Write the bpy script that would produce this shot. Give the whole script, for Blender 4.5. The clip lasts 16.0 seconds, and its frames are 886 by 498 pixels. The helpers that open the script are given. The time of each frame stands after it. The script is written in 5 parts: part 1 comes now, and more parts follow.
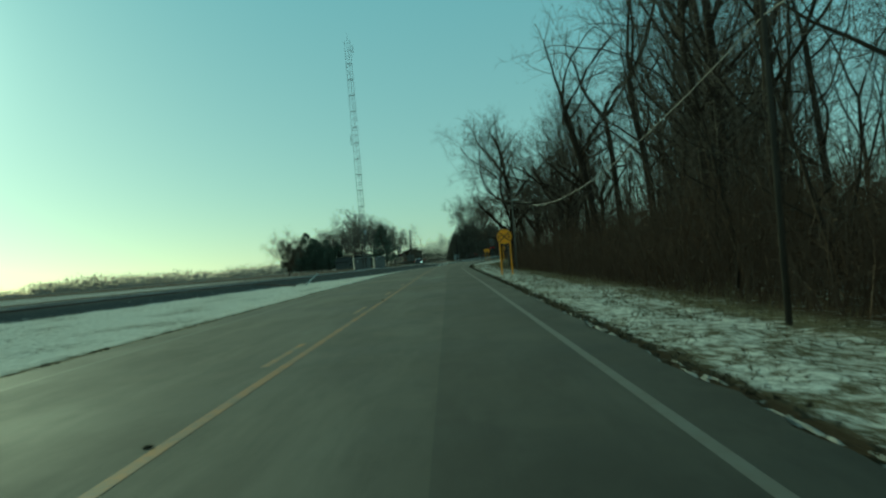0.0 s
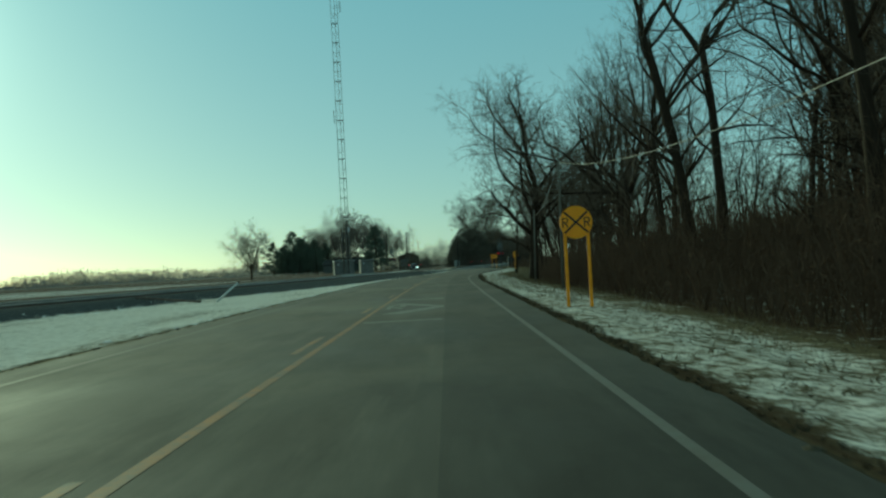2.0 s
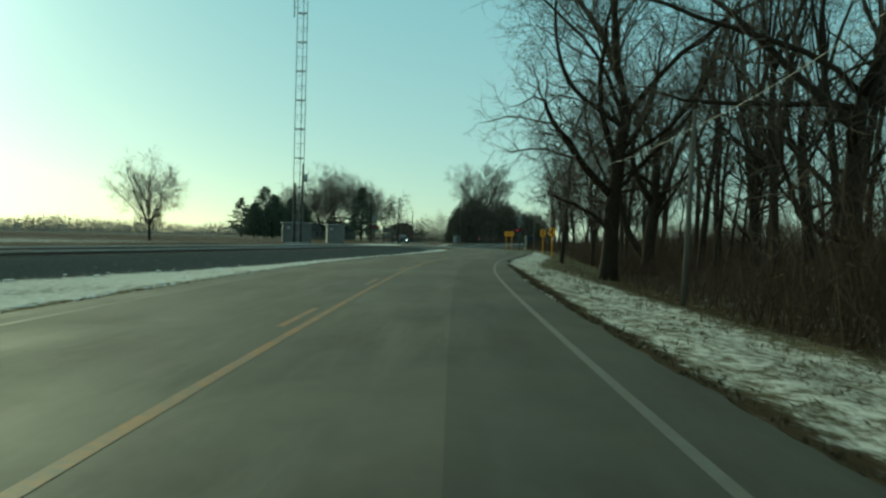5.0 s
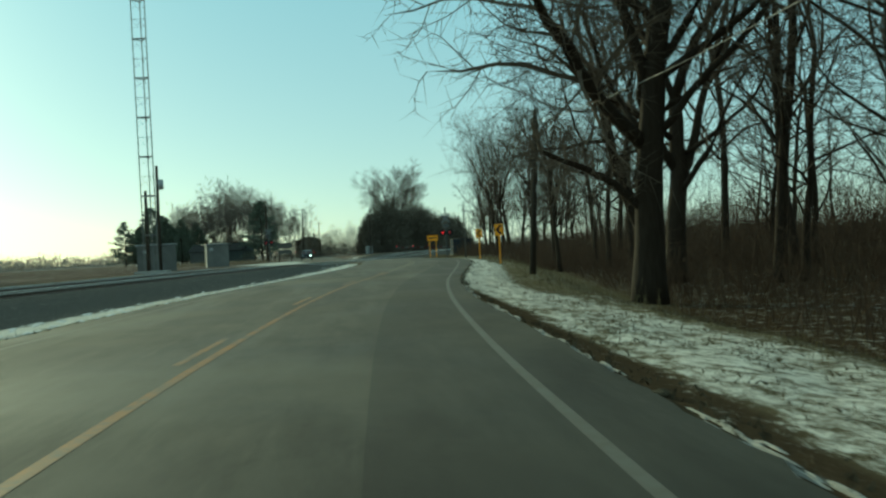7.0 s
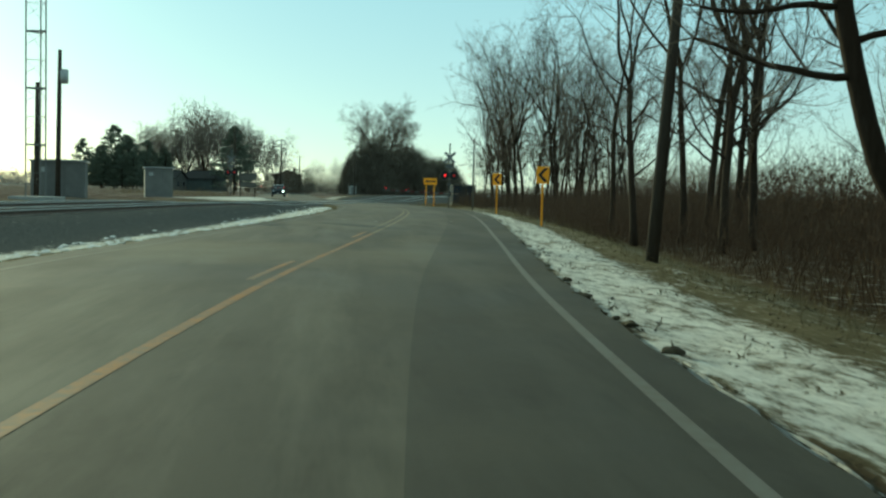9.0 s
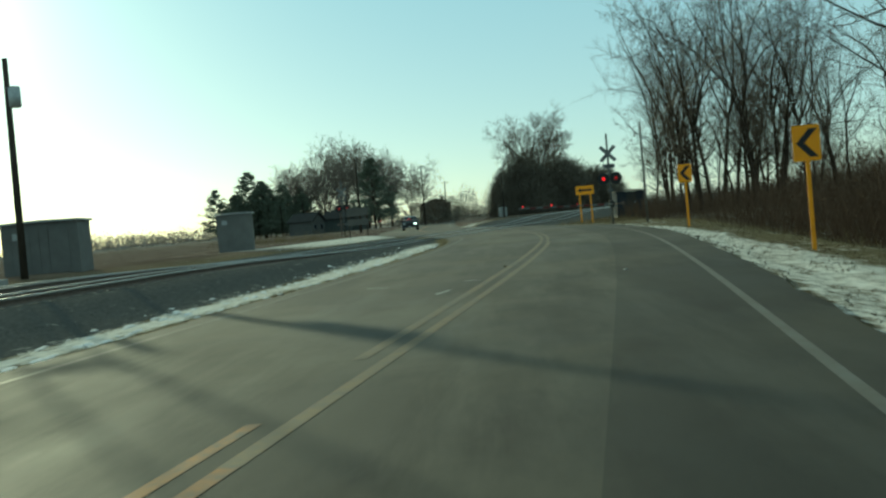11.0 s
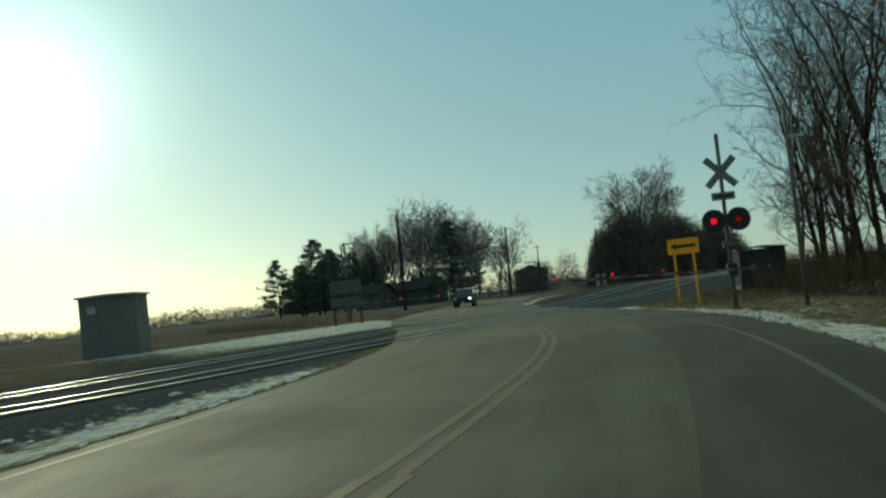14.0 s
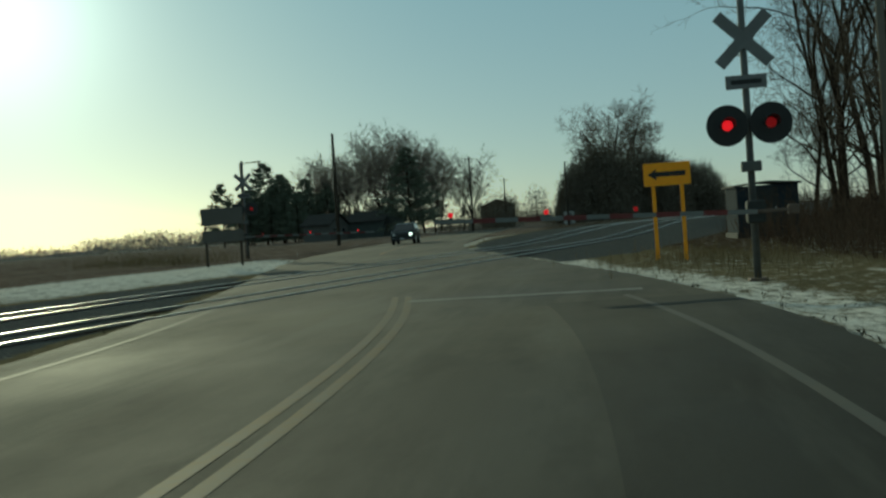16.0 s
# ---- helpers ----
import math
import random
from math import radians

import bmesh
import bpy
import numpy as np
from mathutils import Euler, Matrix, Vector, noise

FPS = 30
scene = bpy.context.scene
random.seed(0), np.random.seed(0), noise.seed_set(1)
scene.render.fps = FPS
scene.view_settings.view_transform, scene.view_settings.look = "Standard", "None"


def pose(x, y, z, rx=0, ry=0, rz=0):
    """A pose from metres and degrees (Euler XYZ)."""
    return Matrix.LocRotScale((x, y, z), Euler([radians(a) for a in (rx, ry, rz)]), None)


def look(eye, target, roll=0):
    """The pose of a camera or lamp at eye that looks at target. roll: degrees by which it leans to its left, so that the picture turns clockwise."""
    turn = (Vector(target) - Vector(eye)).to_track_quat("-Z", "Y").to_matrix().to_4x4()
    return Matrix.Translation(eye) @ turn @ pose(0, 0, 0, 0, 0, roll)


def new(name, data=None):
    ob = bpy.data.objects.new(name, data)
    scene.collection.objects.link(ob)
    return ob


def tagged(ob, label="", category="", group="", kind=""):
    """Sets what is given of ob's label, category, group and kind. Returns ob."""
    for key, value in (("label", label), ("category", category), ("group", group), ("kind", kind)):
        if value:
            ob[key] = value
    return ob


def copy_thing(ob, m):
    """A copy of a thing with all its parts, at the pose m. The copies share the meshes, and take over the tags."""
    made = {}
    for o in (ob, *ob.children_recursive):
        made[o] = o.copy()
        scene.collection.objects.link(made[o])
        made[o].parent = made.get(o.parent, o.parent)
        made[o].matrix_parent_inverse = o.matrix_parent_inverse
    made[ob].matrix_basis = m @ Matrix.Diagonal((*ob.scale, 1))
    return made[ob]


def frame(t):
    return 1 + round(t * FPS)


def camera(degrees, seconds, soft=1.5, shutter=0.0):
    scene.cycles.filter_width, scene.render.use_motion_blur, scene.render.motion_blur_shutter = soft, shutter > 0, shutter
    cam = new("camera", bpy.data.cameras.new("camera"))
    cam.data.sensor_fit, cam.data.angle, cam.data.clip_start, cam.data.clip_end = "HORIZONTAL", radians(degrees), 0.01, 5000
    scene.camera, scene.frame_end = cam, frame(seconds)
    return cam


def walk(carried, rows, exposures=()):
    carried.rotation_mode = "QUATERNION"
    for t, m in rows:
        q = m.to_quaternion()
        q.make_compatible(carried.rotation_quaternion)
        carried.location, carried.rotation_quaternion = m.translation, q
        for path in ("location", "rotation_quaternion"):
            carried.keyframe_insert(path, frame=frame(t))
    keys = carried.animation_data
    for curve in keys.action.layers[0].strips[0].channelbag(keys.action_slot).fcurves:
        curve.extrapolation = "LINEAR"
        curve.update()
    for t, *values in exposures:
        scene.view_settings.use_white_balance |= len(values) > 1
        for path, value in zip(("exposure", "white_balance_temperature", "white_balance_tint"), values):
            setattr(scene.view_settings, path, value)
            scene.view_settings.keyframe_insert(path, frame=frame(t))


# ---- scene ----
cam = camera(45.49, 16.0, soft=2.4, shutter=0.15)
ROWS = [
    (0.0, 0.00, -0.00, 1.196, 0.29, 0.50, 4.90),
    (0.5, -0.02, 9.19, 1.223, -0.46, -0.11, 2.66),
    (1.0, -0.00, 18.33, 1.226, 0.46, 0.08, 1.19),
    (1.5, -0.02, 27.40, 1.195, 1.05, 0.79, 0.54),
    (2.0, -0.08, 36.61, 1.237, 0.26, 0.81, 3.09),
    (2.5, -0.13, 45.61, 1.264, -1.65, -4.14, 2.12),
    (3.0, -0.19, 54.91, 1.269, 2.52, -2.72, -2.96),
    (3.5, -0.15, 64.16, 1.232, 3.42, -2.11, -4.51),
    (4.0, -0.17, 73.20, 1.229, 3.46, -1.71, -3.82),
    (6.5, 0.03, 112.23, 1.220, -4.84, 0.34, 2.02),
    (7.0, 0.24, 118.25, 1.207, -4.60, -0.18, 3.09),
    (7.5, 0.31, 124.40, 1.196, -6.10, -0.66, 4.83),
    (8.0, 0.35, 130.46, 1.208, -7.39, -3.36, 2.62),
    (8.5, 0.52, 136.54, 1.163, -4.37, -2.65, 5.01),
    (9.0, 0.86, 142.43, 1.212, -5.40, -3.09, -1.36),
    (9.5, 1.25, 148.03, 1.203, -4.45, -1.63, 0.91),
    (12.0, 4.60, 178.19, 1.217, 6.02, -1.74, 5.70),
    (12.5, 5.07, 183.13, 1.217, 6.18, -0.62, 5.48),
    (13.0, 5.48, 187.88, 1.167, 8.25, -0.14, 3.72),
    (13.5, 5.92, 192.49, 1.218, 9.10, -0.28, 1.47),
    (14.0, 6.31, 196.77, 1.205, 9.63, 2.56, 6.15),
    (14.5, 6.60, 200.81, 1.226, 10.35, 0.53, 5.91),
    (15.0, 6.84, 204.69, 1.224, 10.36, -0.02, -0.41),
    (15.5, 6.93, 208.07, 1.209, 9.46, 2.48, 5.94),
    (16.0, 6.89, 210.95, 1.206, 8.20, -1.24, 4.14),
]
walk(cam, [(t, pose(x, y, z, 90 + pitch, roll, yaw)) for t, x, y, z, yaw, pitch, roll in ROWS],
     exposures=[(0.0, -0.97, 5000, -53), (1.9, -0.90, 5100, -46), (2.5, -1.17, 5150, -46), (3.0, -0.84, 5200, -47), (4.5, -0.66, 5400, -42), (7.0, -0.40, 5500, -35),
                (8.0, -0.52, 5520, -33), (8.6, -0.22, 5550, -32), (9.0, -0.13, 5600, -31), (12.0, -0.55, 5550, -30), (16.0, -1.14, 5650, -26)])

# ---- world and sun ----
SUN_LEFT, SUN_UP = 30.5, 12.5
world = bpy.data.worlds.new("world")
scene.world = world
world.use_nodes = True
wn = world.node_tree
sky = wn.nodes.new("ShaderNodeTexSky")
sky.sky_type = "NISHITA"
sky.sun_disc = False
sky.sun_elevation = radians(SUN_UP)
sky.sun_rotation = radians(-SUN_LEFT)
sky.air_density, sky.dust_density, sky.ozone_density = 0.70, 0.45, 1.2
veil = wn.nodes.new("ShaderNodeMix")  # thin even winter haze over the whole sky
veil.data_type = "RGBA"
veil.inputs[0].default_value = 0.66
sky_way = wn.nodes.new("ShaderNodeTexCoord")
height_of = wn.nodes.new("ShaderNodeSeparateXYZ")
wn.links.new(sky_way.outputs["Generated"], height_of.inputs[0])
depth_of = wn.nodes.new("ShaderNodeValToRGB")
for e_, (p_, c_) in zip([*depth_of.color_ramp.elements, depth_of.color_ramp.elements.new(0.3)], ((0.0, (1.06, 1.0, 0.95, 1)), (1.0, (0.30, 0.50, 0.68, 1)), (0.26, (0.74, 0.975, 1.10, 1)))):
    e_.position, e_.color = p_, c_
wn.links.new(height_of.outputs["Z"], depth_of.inputs["Fac"])
brighter = wn.nodes.new("ShaderNodeVectorMath")
brighter.operation = "SCALE"
brighter.inputs["Scale"].default_value = 5.7
wn.links.new(depth_of.outputs["Color"], brighter.inputs[0])
wn.links.new(brighter.outputs["Vector"], veil.inputs[7])
wn.links.new(sky.outputs[0], veil.inputs[6])
wn.nodes["Background"].inputs[1].default_value = 0.145
sun = new("sun", bpy.data.lights.new("sun", "SUN"))
sun.data.energy, sun.data.angle, sun.data.color = 4.5, radians(0.6), (1.0, 0.79, 0.54)
SUN_WAY = Vector((-math.sin(radians(SUN_LEFT)) * math.cos(radians(SUN_UP)), math.cos(radians(SUN_LEFT)) * math.cos(radians(SUN_UP)), math.sin(radians(SUN_UP))))
sun.matrix_world = look(SUN_WAY * 200, (0, 0, 0))
# the haze's bright ring of light round the sun
toward = wn.nodes.new("ShaderNodeVectorMath")
toward.operation = "DOT_PRODUCT"
toward.inputs[1].default_value = SUN_WAY
wn.links.new(sky_way.outputs["Generated"], toward.inputs[0])
above = wn.nodes.new("ShaderNodeMath")
above.operation = "MAXIMUM"
above.inputs[1].default_value = 0.0
wn.links.new(toward.outputs["Value"], above.inputs[0])
total = veil.outputs[2]
for sharp, strength in ((260.0, (10.0, 9.2, 8.4, 1)), (45.0, (1.3, 1.1, 0.9, 1))):
    ring = wn.nodes.new("ShaderNodeMath")
    ring.operation = "POWER"
    ring.inputs[1].default_value = sharp
    wn.links.new(above.outputs[0], ring.inputs[0])
    plus = wn.nodes.new("ShaderNodeMix")
    plus.data_type, plus.blend_type, plus.clamp_result = "RGBA", "ADD", False
    wn.links.new(ring.outputs[0], plus.inputs[0])
    wn.links.new(total, plus.inputs[6])
    plus.inputs[7].default_value = strength
    total = plus.outputs[2]
wn.links.new(total, wn.nodes["Background"].inputs[0])


# ---- materials ----
def material(name, rough=0.8, metal=0.0):
    m = bpy.data.materials.new(name)
    m.use_nodes = True
    b = m.node_tree.nodes["Principled BSDF"]
    b.inputs["Roughness"].default_value, b.inputs["Metallic"].default_value = rough, metal
    return m, m.node_tree, b


def noise_node(nt, scale, detail=6, rough=0.6, stretch=None, kind="Object"):
    tc = nt.nodes.new("ShaderNodeTexCoord")
    n = nt.nodes.new("ShaderNodeTexNoise")
    n.inputs["Scale"].default_value, n.inputs["Detail"].default_value, n.inputs["Roughness"].default_value = scale, detail, rough
    src = tc.outputs[kind]
    if stretch:
        mp = nt.nodes.new("ShaderNodeMapping")
        mp.inputs["Scale"].default_value = stretch
        nt.links.new(src, mp.inputs["Vector"])
        src = mp.outputs["Vector"]
    nt.links.new(src, n.inputs["Vector"])
    return n.outputs["Fac"]


def ramp(nt, fac, *stops):
    r = nt.nodes.new("ShaderNodeValToRGB")
    while len(r.color_ramp.elements) < len(stops):
        r.color_ramp.elements.new(0.5)
    for e, (p, c) in zip(r.color_ramp.elements, stops):
        e.position = p
        e.color = (*c, 1) if len(c) == 3 else c
    nt.links.new(fac, r.inputs["Fac"])
    return r.outputs["Color"]


def mix(nt, fac, a, b, how="MIX"):
    m = nt.nodes.new("ShaderNodeMix")
    m.data_type, m.blend_type = "RGBA", how
    for sock, v in ((m.inputs[0], fac), (m.inputs[6], a), (m.inputs[7], b)):
        if isinstance(v, (int, float)):
            sock.default_value = v
        elif isinstance(v, tuple):
            sock.default_value = (*v, 1)
        else:
            nt.links.new(v, sock)
    return m.outputs[2]


def calc(nt, how, a, b=0.0, c=None):
    m = nt.nodes.new("ShaderNodeMath")
    m.operation = how
    for i, v in enumerate((a, b, c)):
        if v is None:
            continue
        if isinstance(v, (int, float)):
            m.inputs[i].default_value = v
        else:
            nt.links.new(v, m.inputs[i])
    return m.outputs[0]


def bump(nt, b, height, strength=0.4, dist=0.02):
    n = nt.nodes.new("ShaderNodeBump")
    n.inputs["Strength"].default_value, n.inputs["Distance"].default_value = strength, dist
    nt.links.new(height, n.inputs["Height"])
    nt.links.new(n.outputs["Normal"], b.inputs["Normal"])


def plain(name, colour, rough=0.7, metal=0.0, scale=4.0, spread=0.35, dist=0.004):
    """A surface of one colour with two scales of wear."""
    m, nt, b = material(name, rough, metal)
    if rough > 0.86:
        b.inputs["Specular IOR Level"].default_value = 0.08
    lo = tuple(c * (1 - spread) for c in colour)
    hi = tuple(min(1, c * (1 + spread * 0.6)) for c in colour)
    big = ramp(nt, noise_node(nt, scale, 4), (0.3, lo), (0.7, hi))
    fine = noise_node(nt, scale * 14, 5)
    nt.links.new(mix(nt, 0.25, big, ramp(nt, fine, (0.3, lo), (0.75, hi))), b.inputs["Base Color"])
    bump(nt, b, fine, 0.3, dist)
    return m


def glow(name, colour, strength):
    m, nt, b = material(name, 0.3)
    b.inputs["Base Color"].default_value = (*colour, 1)
    b.inputs["Emission Color"].default_value = (*colour, 1)
    b.inputs["Emission Strength"].default_value = strength
    return m


def asphalt(name, base, patch, gloss):
    m, nt, b = material(name, gloss)
    b.inputs["Specular IOR Level"].default_value = 0.18
    grain = noise_node(nt, 55, 6, 0.7)
    broad = ramp(nt, noise_node(nt, 0.30, 6, 0.6, (1.0, 0.5, 1.0)), (0.30, (0, 0, 0)), (0.70, (1, 1, 1)))
    tracks = noise_node(nt, 1.0, 4, 0.6, (1.1, 0.03, 1.0))
    c = ramp(nt, grain, (0.3, tuple(v * 0.65 for v in base)), (0.7, tuple(v * 1.35 for v in base)))
    c = mix(nt, calc(nt, "MULTIPLY", broad, 0.85), c, patch)
    c = mix(nt, ramp(nt, tracks, (0.42, (0, 0, 0)), (0.66, (0.85, 0.85, 0.85))), c, tuple(v * 1.55 for v in base))
    stain = noise_node(nt, 0.9, 7, 0.7, (1.0, 0.22, 1.0))
    c = mix(nt, ramp(nt, stain, (0.46, (0, 0, 0)), (0.64, (0.75, 0.75, 0.75))), c, tuple(v * 0.5 for v in base))
    sand = noise_node(nt, 0.16, 7, 0.62, (1.0, 0.6, 1.0))
    c = mix(nt, ramp(nt, sand, (0.50, (0, 0, 0)), (0.66, (0.55, 0.55, 0.55))), c, tuple(v * k for v, k in zip(patch, (2.3, 2.2, 2.0))))
    scuff = noise_node(nt, 1.0, 6, 0.65, (0.9, 0.09, 1.0))
    c = mix(nt, ramp(nt, scuff, (0.50, (0, 0, 0)), (0.66, (0.75, 0.75, 0.75))), c, tuple(v * 1.7 for v in patch))
    nt.links.new(c, b.inputs["Base Color"])
    nt.links.new(calc(nt, "MULTIPLY_ADD", broad, 0.25, gloss - 0.12), b.inputs["Roughness"])
    bump(nt, b, grain, 0.5, 0.006)
    return m


ASPHALT = asphalt("old_asphalt", (0.041, 0.0378, 0.029), (0.060, 0.0545, 0.041), 0.84)
ASPHALT_NEW = asphalt("newer_asphalt", (0.0255, 0.0245, 0.0198), (0.037, 0.0348, 0.028), 0.86)


def paint(name, colour, worn):
    m, nt, b = material(name, 0.74)
    b.inputs["Specular IOR Level"].default_value = 0.16
    fac = ramp(nt, calc(nt, "ADD", calc(nt, "MULTIPLY", noise_node(nt, 9, 8, 0.75), 0.5), calc(nt, "MULTIPLY", noise_node(nt, 1.1, 5, 0.7), 0.5)), (worn - 0.12, (0, 0, 0)), (worn + 0.14, (1, 1, 1)))
    nt.links.new(mix(nt, fac, colour, (0.115, 0.102, 0.080)), b.inputs["Base Color"])
    bump(nt, b, noise_node(nt, 60, 4), 0.3, 0.003)
    return m


YELLOW = paint("worn_yellow_paint", (0.34, 0.134, 0.015), 0.465)
YELLOW_DULL = paint("dulled_yellow_paint", (0.215, 0.140, 0.055), 0.45)
YELLOW_WORN = paint("tan_worn_yellow_paint", (0.150, 0.096, 0.034), 0.47)
YELLOW_FAINT = paint("faint_yellow_paint", (0.38, 0.150, 0.012), 0.45)
WHITE = paint("worn_white_paint", (0.27, 0.265, 0.24), 0.46)
EDGE_WHITE = paint("worn_edge_line_paint", (0.150, 0.146, 0.128), 0.47)
EDGE_FAINT = paint("faint_edge_line_paint", (0.092, 0.088, 0.077), 0.47)
WHITE_FAINT = paint("faint_white_paint", (0.17, 0.166, 0.148), 0.445)
OFF_WHITE = plain("off_white", (0.42, 0.41, 0.38), 0.8, 0, 5, 0.3)


def ground_material():
    m, nt, b = material("ground_cover", 0.95)
    b.inputs["Specular IOR Level"].default_value = 0.0
    def mask(name):
        a = nt.nodes.new("ShaderNodeAttribute")
        a.attribute_name = name
        return a.outputs["Fac"]
    ragged = noise_node(nt, 1.3, 9, 0.72)
    tuft = noise_node(nt, 5.0, 8, 0.75, (1.0, 0.45, 1.0))
    fine = noise_node(nt, 24.0, 6, 0.7)
    grass = mix(nt, fine, ramp(nt, tuft, (0.3, (0.075, 0.060, 0.034)), (0.7, (0.27, 0.22, 0.135))), (0.14, 0.115, 0.065))
    leaf = ramp(nt, fine, (0.3, (0.030, 0.021, 0.013)), (0.75, (0.095, 0.066, 0.040)))
    stone = ramp(nt, noise_node(nt, 14, 6, 0.8), (0.3, (0.034, 0.035, 0.033)), (0.75, (0.165, 0.163, 0.152)))
    field = ramp(nt, noise_node(nt, 0.35, 8, 0.7, (1.0, 0.3, 1.0)), (0.35, (0.090, 0.066, 0.050)), (0.65, (0.195, 0.150, 0.115)))
    snow = ramp(nt, tuft, (0.30, (0.46, 0.42, 0.35)), (0.66, (0.82, 0.77, 0.67)))
    c = mix(nt, mask("field"), grass, field)
    c = mix(nt, mask("leaf"), c, leaf)
    edge = calc(nt, "MULTIPLY_ADD", calc(nt, "SUBTRACT", ragged, 0.5), 1.3, mask("ballast"))
    c = mix(nt, ramp(nt, edge, (0.42, (0, 0, 0)), (0.58, (1, 1, 1))), c, stone)
    cover = calc(nt, "ADD", calc(nt, "MULTIPLY_ADD", calc(nt, "SUBTRACT", ragged, 0.5), 1.0, mask("snow")), calc(nt, "ADD", calc(nt, "MULTIPLY", calc(nt, "SUBTRACT", tuft, 0.5), 2.2), calc(nt, "MULTIPLY", calc(nt, "SUBTRACT", fine, 0.5), 1.1)))
    sf = ramp(nt, cover, (0.30, (0, 0, 0)), (0.50, (0.5, 0.5, 0.5)), (0.68, (1, 1, 1)))
    c = mix(nt, sf, c, snow)
    nt.links.new(c, b.inputs["Base Color"])
    rise = calc(nt, "MULTIPLY_ADD", sf, 0.9, calc(nt, "ADD", calc(nt, "MULTIPLY", tuft, 1.2), calc(nt, "MULTIPLY", fine, 0.5)))
    bump(nt, b, rise, 0.6, 0.05)
    return m


GROUND = ground_material()


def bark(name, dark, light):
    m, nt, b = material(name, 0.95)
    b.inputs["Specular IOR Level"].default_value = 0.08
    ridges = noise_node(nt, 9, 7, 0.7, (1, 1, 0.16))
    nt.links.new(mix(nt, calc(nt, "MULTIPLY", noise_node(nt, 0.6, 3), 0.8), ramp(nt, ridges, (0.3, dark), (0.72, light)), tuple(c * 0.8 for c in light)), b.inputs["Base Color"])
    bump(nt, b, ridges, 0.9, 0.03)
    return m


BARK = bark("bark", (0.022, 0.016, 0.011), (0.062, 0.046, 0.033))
TWIG = plain("twig_bark", (0.150, 0.115, 0.085), 0.9, scale=1.5)
BRUSH = plain("brush_stems", (0.120, 0.078, 0.050), 0.95, scale=1.2)
STRAW = plain("dead_straw", (0.15, 0.118, 0.068), 0.95, scale=1.0)
DRY = plain("dry_grass", (0.22, 0.165, 0.085), 0.95, scale=1.0)
# Needle and thicket colours are raised to include some distance haze.
NEEDLE = plain("needles", (0.125, 0.140, 0.098), 0.85, scale=0.8)
THICKET = plain("thicket", (0.150, 0.128, 0.098), 0.95, scale=0.3)
# Paler copy of TWIG; the haze before the far trees is in its colour.
FAR_TWIG = plain("hazed_far_twigs", (0.20, 0.165, 0.135), 0.95, scale=0.2)
GATE_WHITE = plain("dull_gate_white", (0.17, 0.17, 0.16), 0.6, 0, 3, 0.2)
# Twig colour paled for the far woods: distance haze painted into the base colour.
HAZE_WOOD = plain("hazed_distant_twigs", (0.42, 0.37, 0.32), 0.95, scale=0.05)
SNOW = plain("snow", (0.80, 0.78, 0.74), 0.95, 0, 4, 0.2, 0.01)
OLD_SNOW = plain("old_snow", (0.36, 0.345, 0.31), 0.9, 0, 6, 0.4)
POLE_PALE = bark("weathered_pole_wood", (0.09, 0.08, 0.065), (0.20, 0.175, 0.145))
POLE_WOOD = bark("pole_wood", (0.028, 0.022, 0.017), (0.085, 0.070, 0.055))
STEEL = plain("galvanised_steel", (0.42, 0.42, 0.41), 0.45, 0.8, 6, 0.25)
# Darker than STEEL; shade on the back-lit mast is put into the colour.
MAST = plain("backlit_mast_steel", (0.11, 0.11, 0.105), 0.7, 0.2, 6, 0.25)
CABLE = plain("pale_cable", (0.26, 0.225, 0.19), 0.6, 0, 3, 0.25)
TOWER_STEEL = plain("tower_steel", (0.17, 0.17, 0.165), 0.7, 0.2, 6, 0.25)
RUST = plain("rusty_steel", (0.15, 0.11, 0.085), 0.8, 0.2, 5, 0.4)
RAIL_TOP = plain("polished_rail", (0.42, 0.41, 0.39), 0.38, 1.0, 3, 0.2)
TIE = bark("tie_wood", (0.10, 0.09, 0.078), (0.25, 0.23, 0.20))
SIGN_YELLOW = plain("sign_yellow", (1.0, 0.38, 0.0), 0.5, 0, 2, 0.12)
POST_YELLOW = plain("post_yellow", (0.95, 0.36, 0.0), 0.6, 0, 3, 0.2)
BLACK = plain("black_paint", (0.016, 0.016, 0.016), 0.55, 0, 4, 0.3)
# White sign paint darkened to grey: the back-lit face's shade is in this colour.
CROSSBUCK = plain("backlit_crossbuck", (0.17, 0.17, 0.17), 0.6, 0, 3, 0.25)
SIGN_WHITE = plain("sign_white", (0.62, 0.63, 0.62), 0.5, 0, 3, 0.15)
SIGN_RED = plain("gate_red", (0.13, 0.022, 0.02), 0.5, 0, 3, 0.2)
LAMP_RED = glow("lit_red_lens", (1.0, 0.006, 0.02), 1.6)
LAMP_DIM = glow("dim_red_lens", (0.6, 0.005, 0.012), 0.35)
HEADLIGHT = glow("headlight", (1.0, 0.97, 0.9), 7.0)
SIDING = plain("grey_siding", (0.155, 0.148, 0.137), 0.8, 0, 1.5, 0.2)
SIDING_PALE = plain("pale_siding", (0.085, 0.080, 0.072), 0.8, 0, 1.2, 0.2)
SIDING_GREEN = plain("green_grey_siding", (0.060, 0.068, 0.062), 0.8, 0, 1.2, 0.2)
ROOF = plain("dark_shingles", (0.045, 0.043, 0.040), 0.9, 0, 2.0, 0.3)
BROWN_WALL = plain("brown_boards", (0.12, 0.085, 0.06), 0.9, 0, 1.2, 0.3)
CABINET = plain("dull_green_metal", (0.040, 0.041, 0.038), 0.85, 0.0, 2, 0.25)
BLUE = plain("blue_grey_paint", (0.036, 0.046, 0.056), 0.9, 0, 2, 0.2)
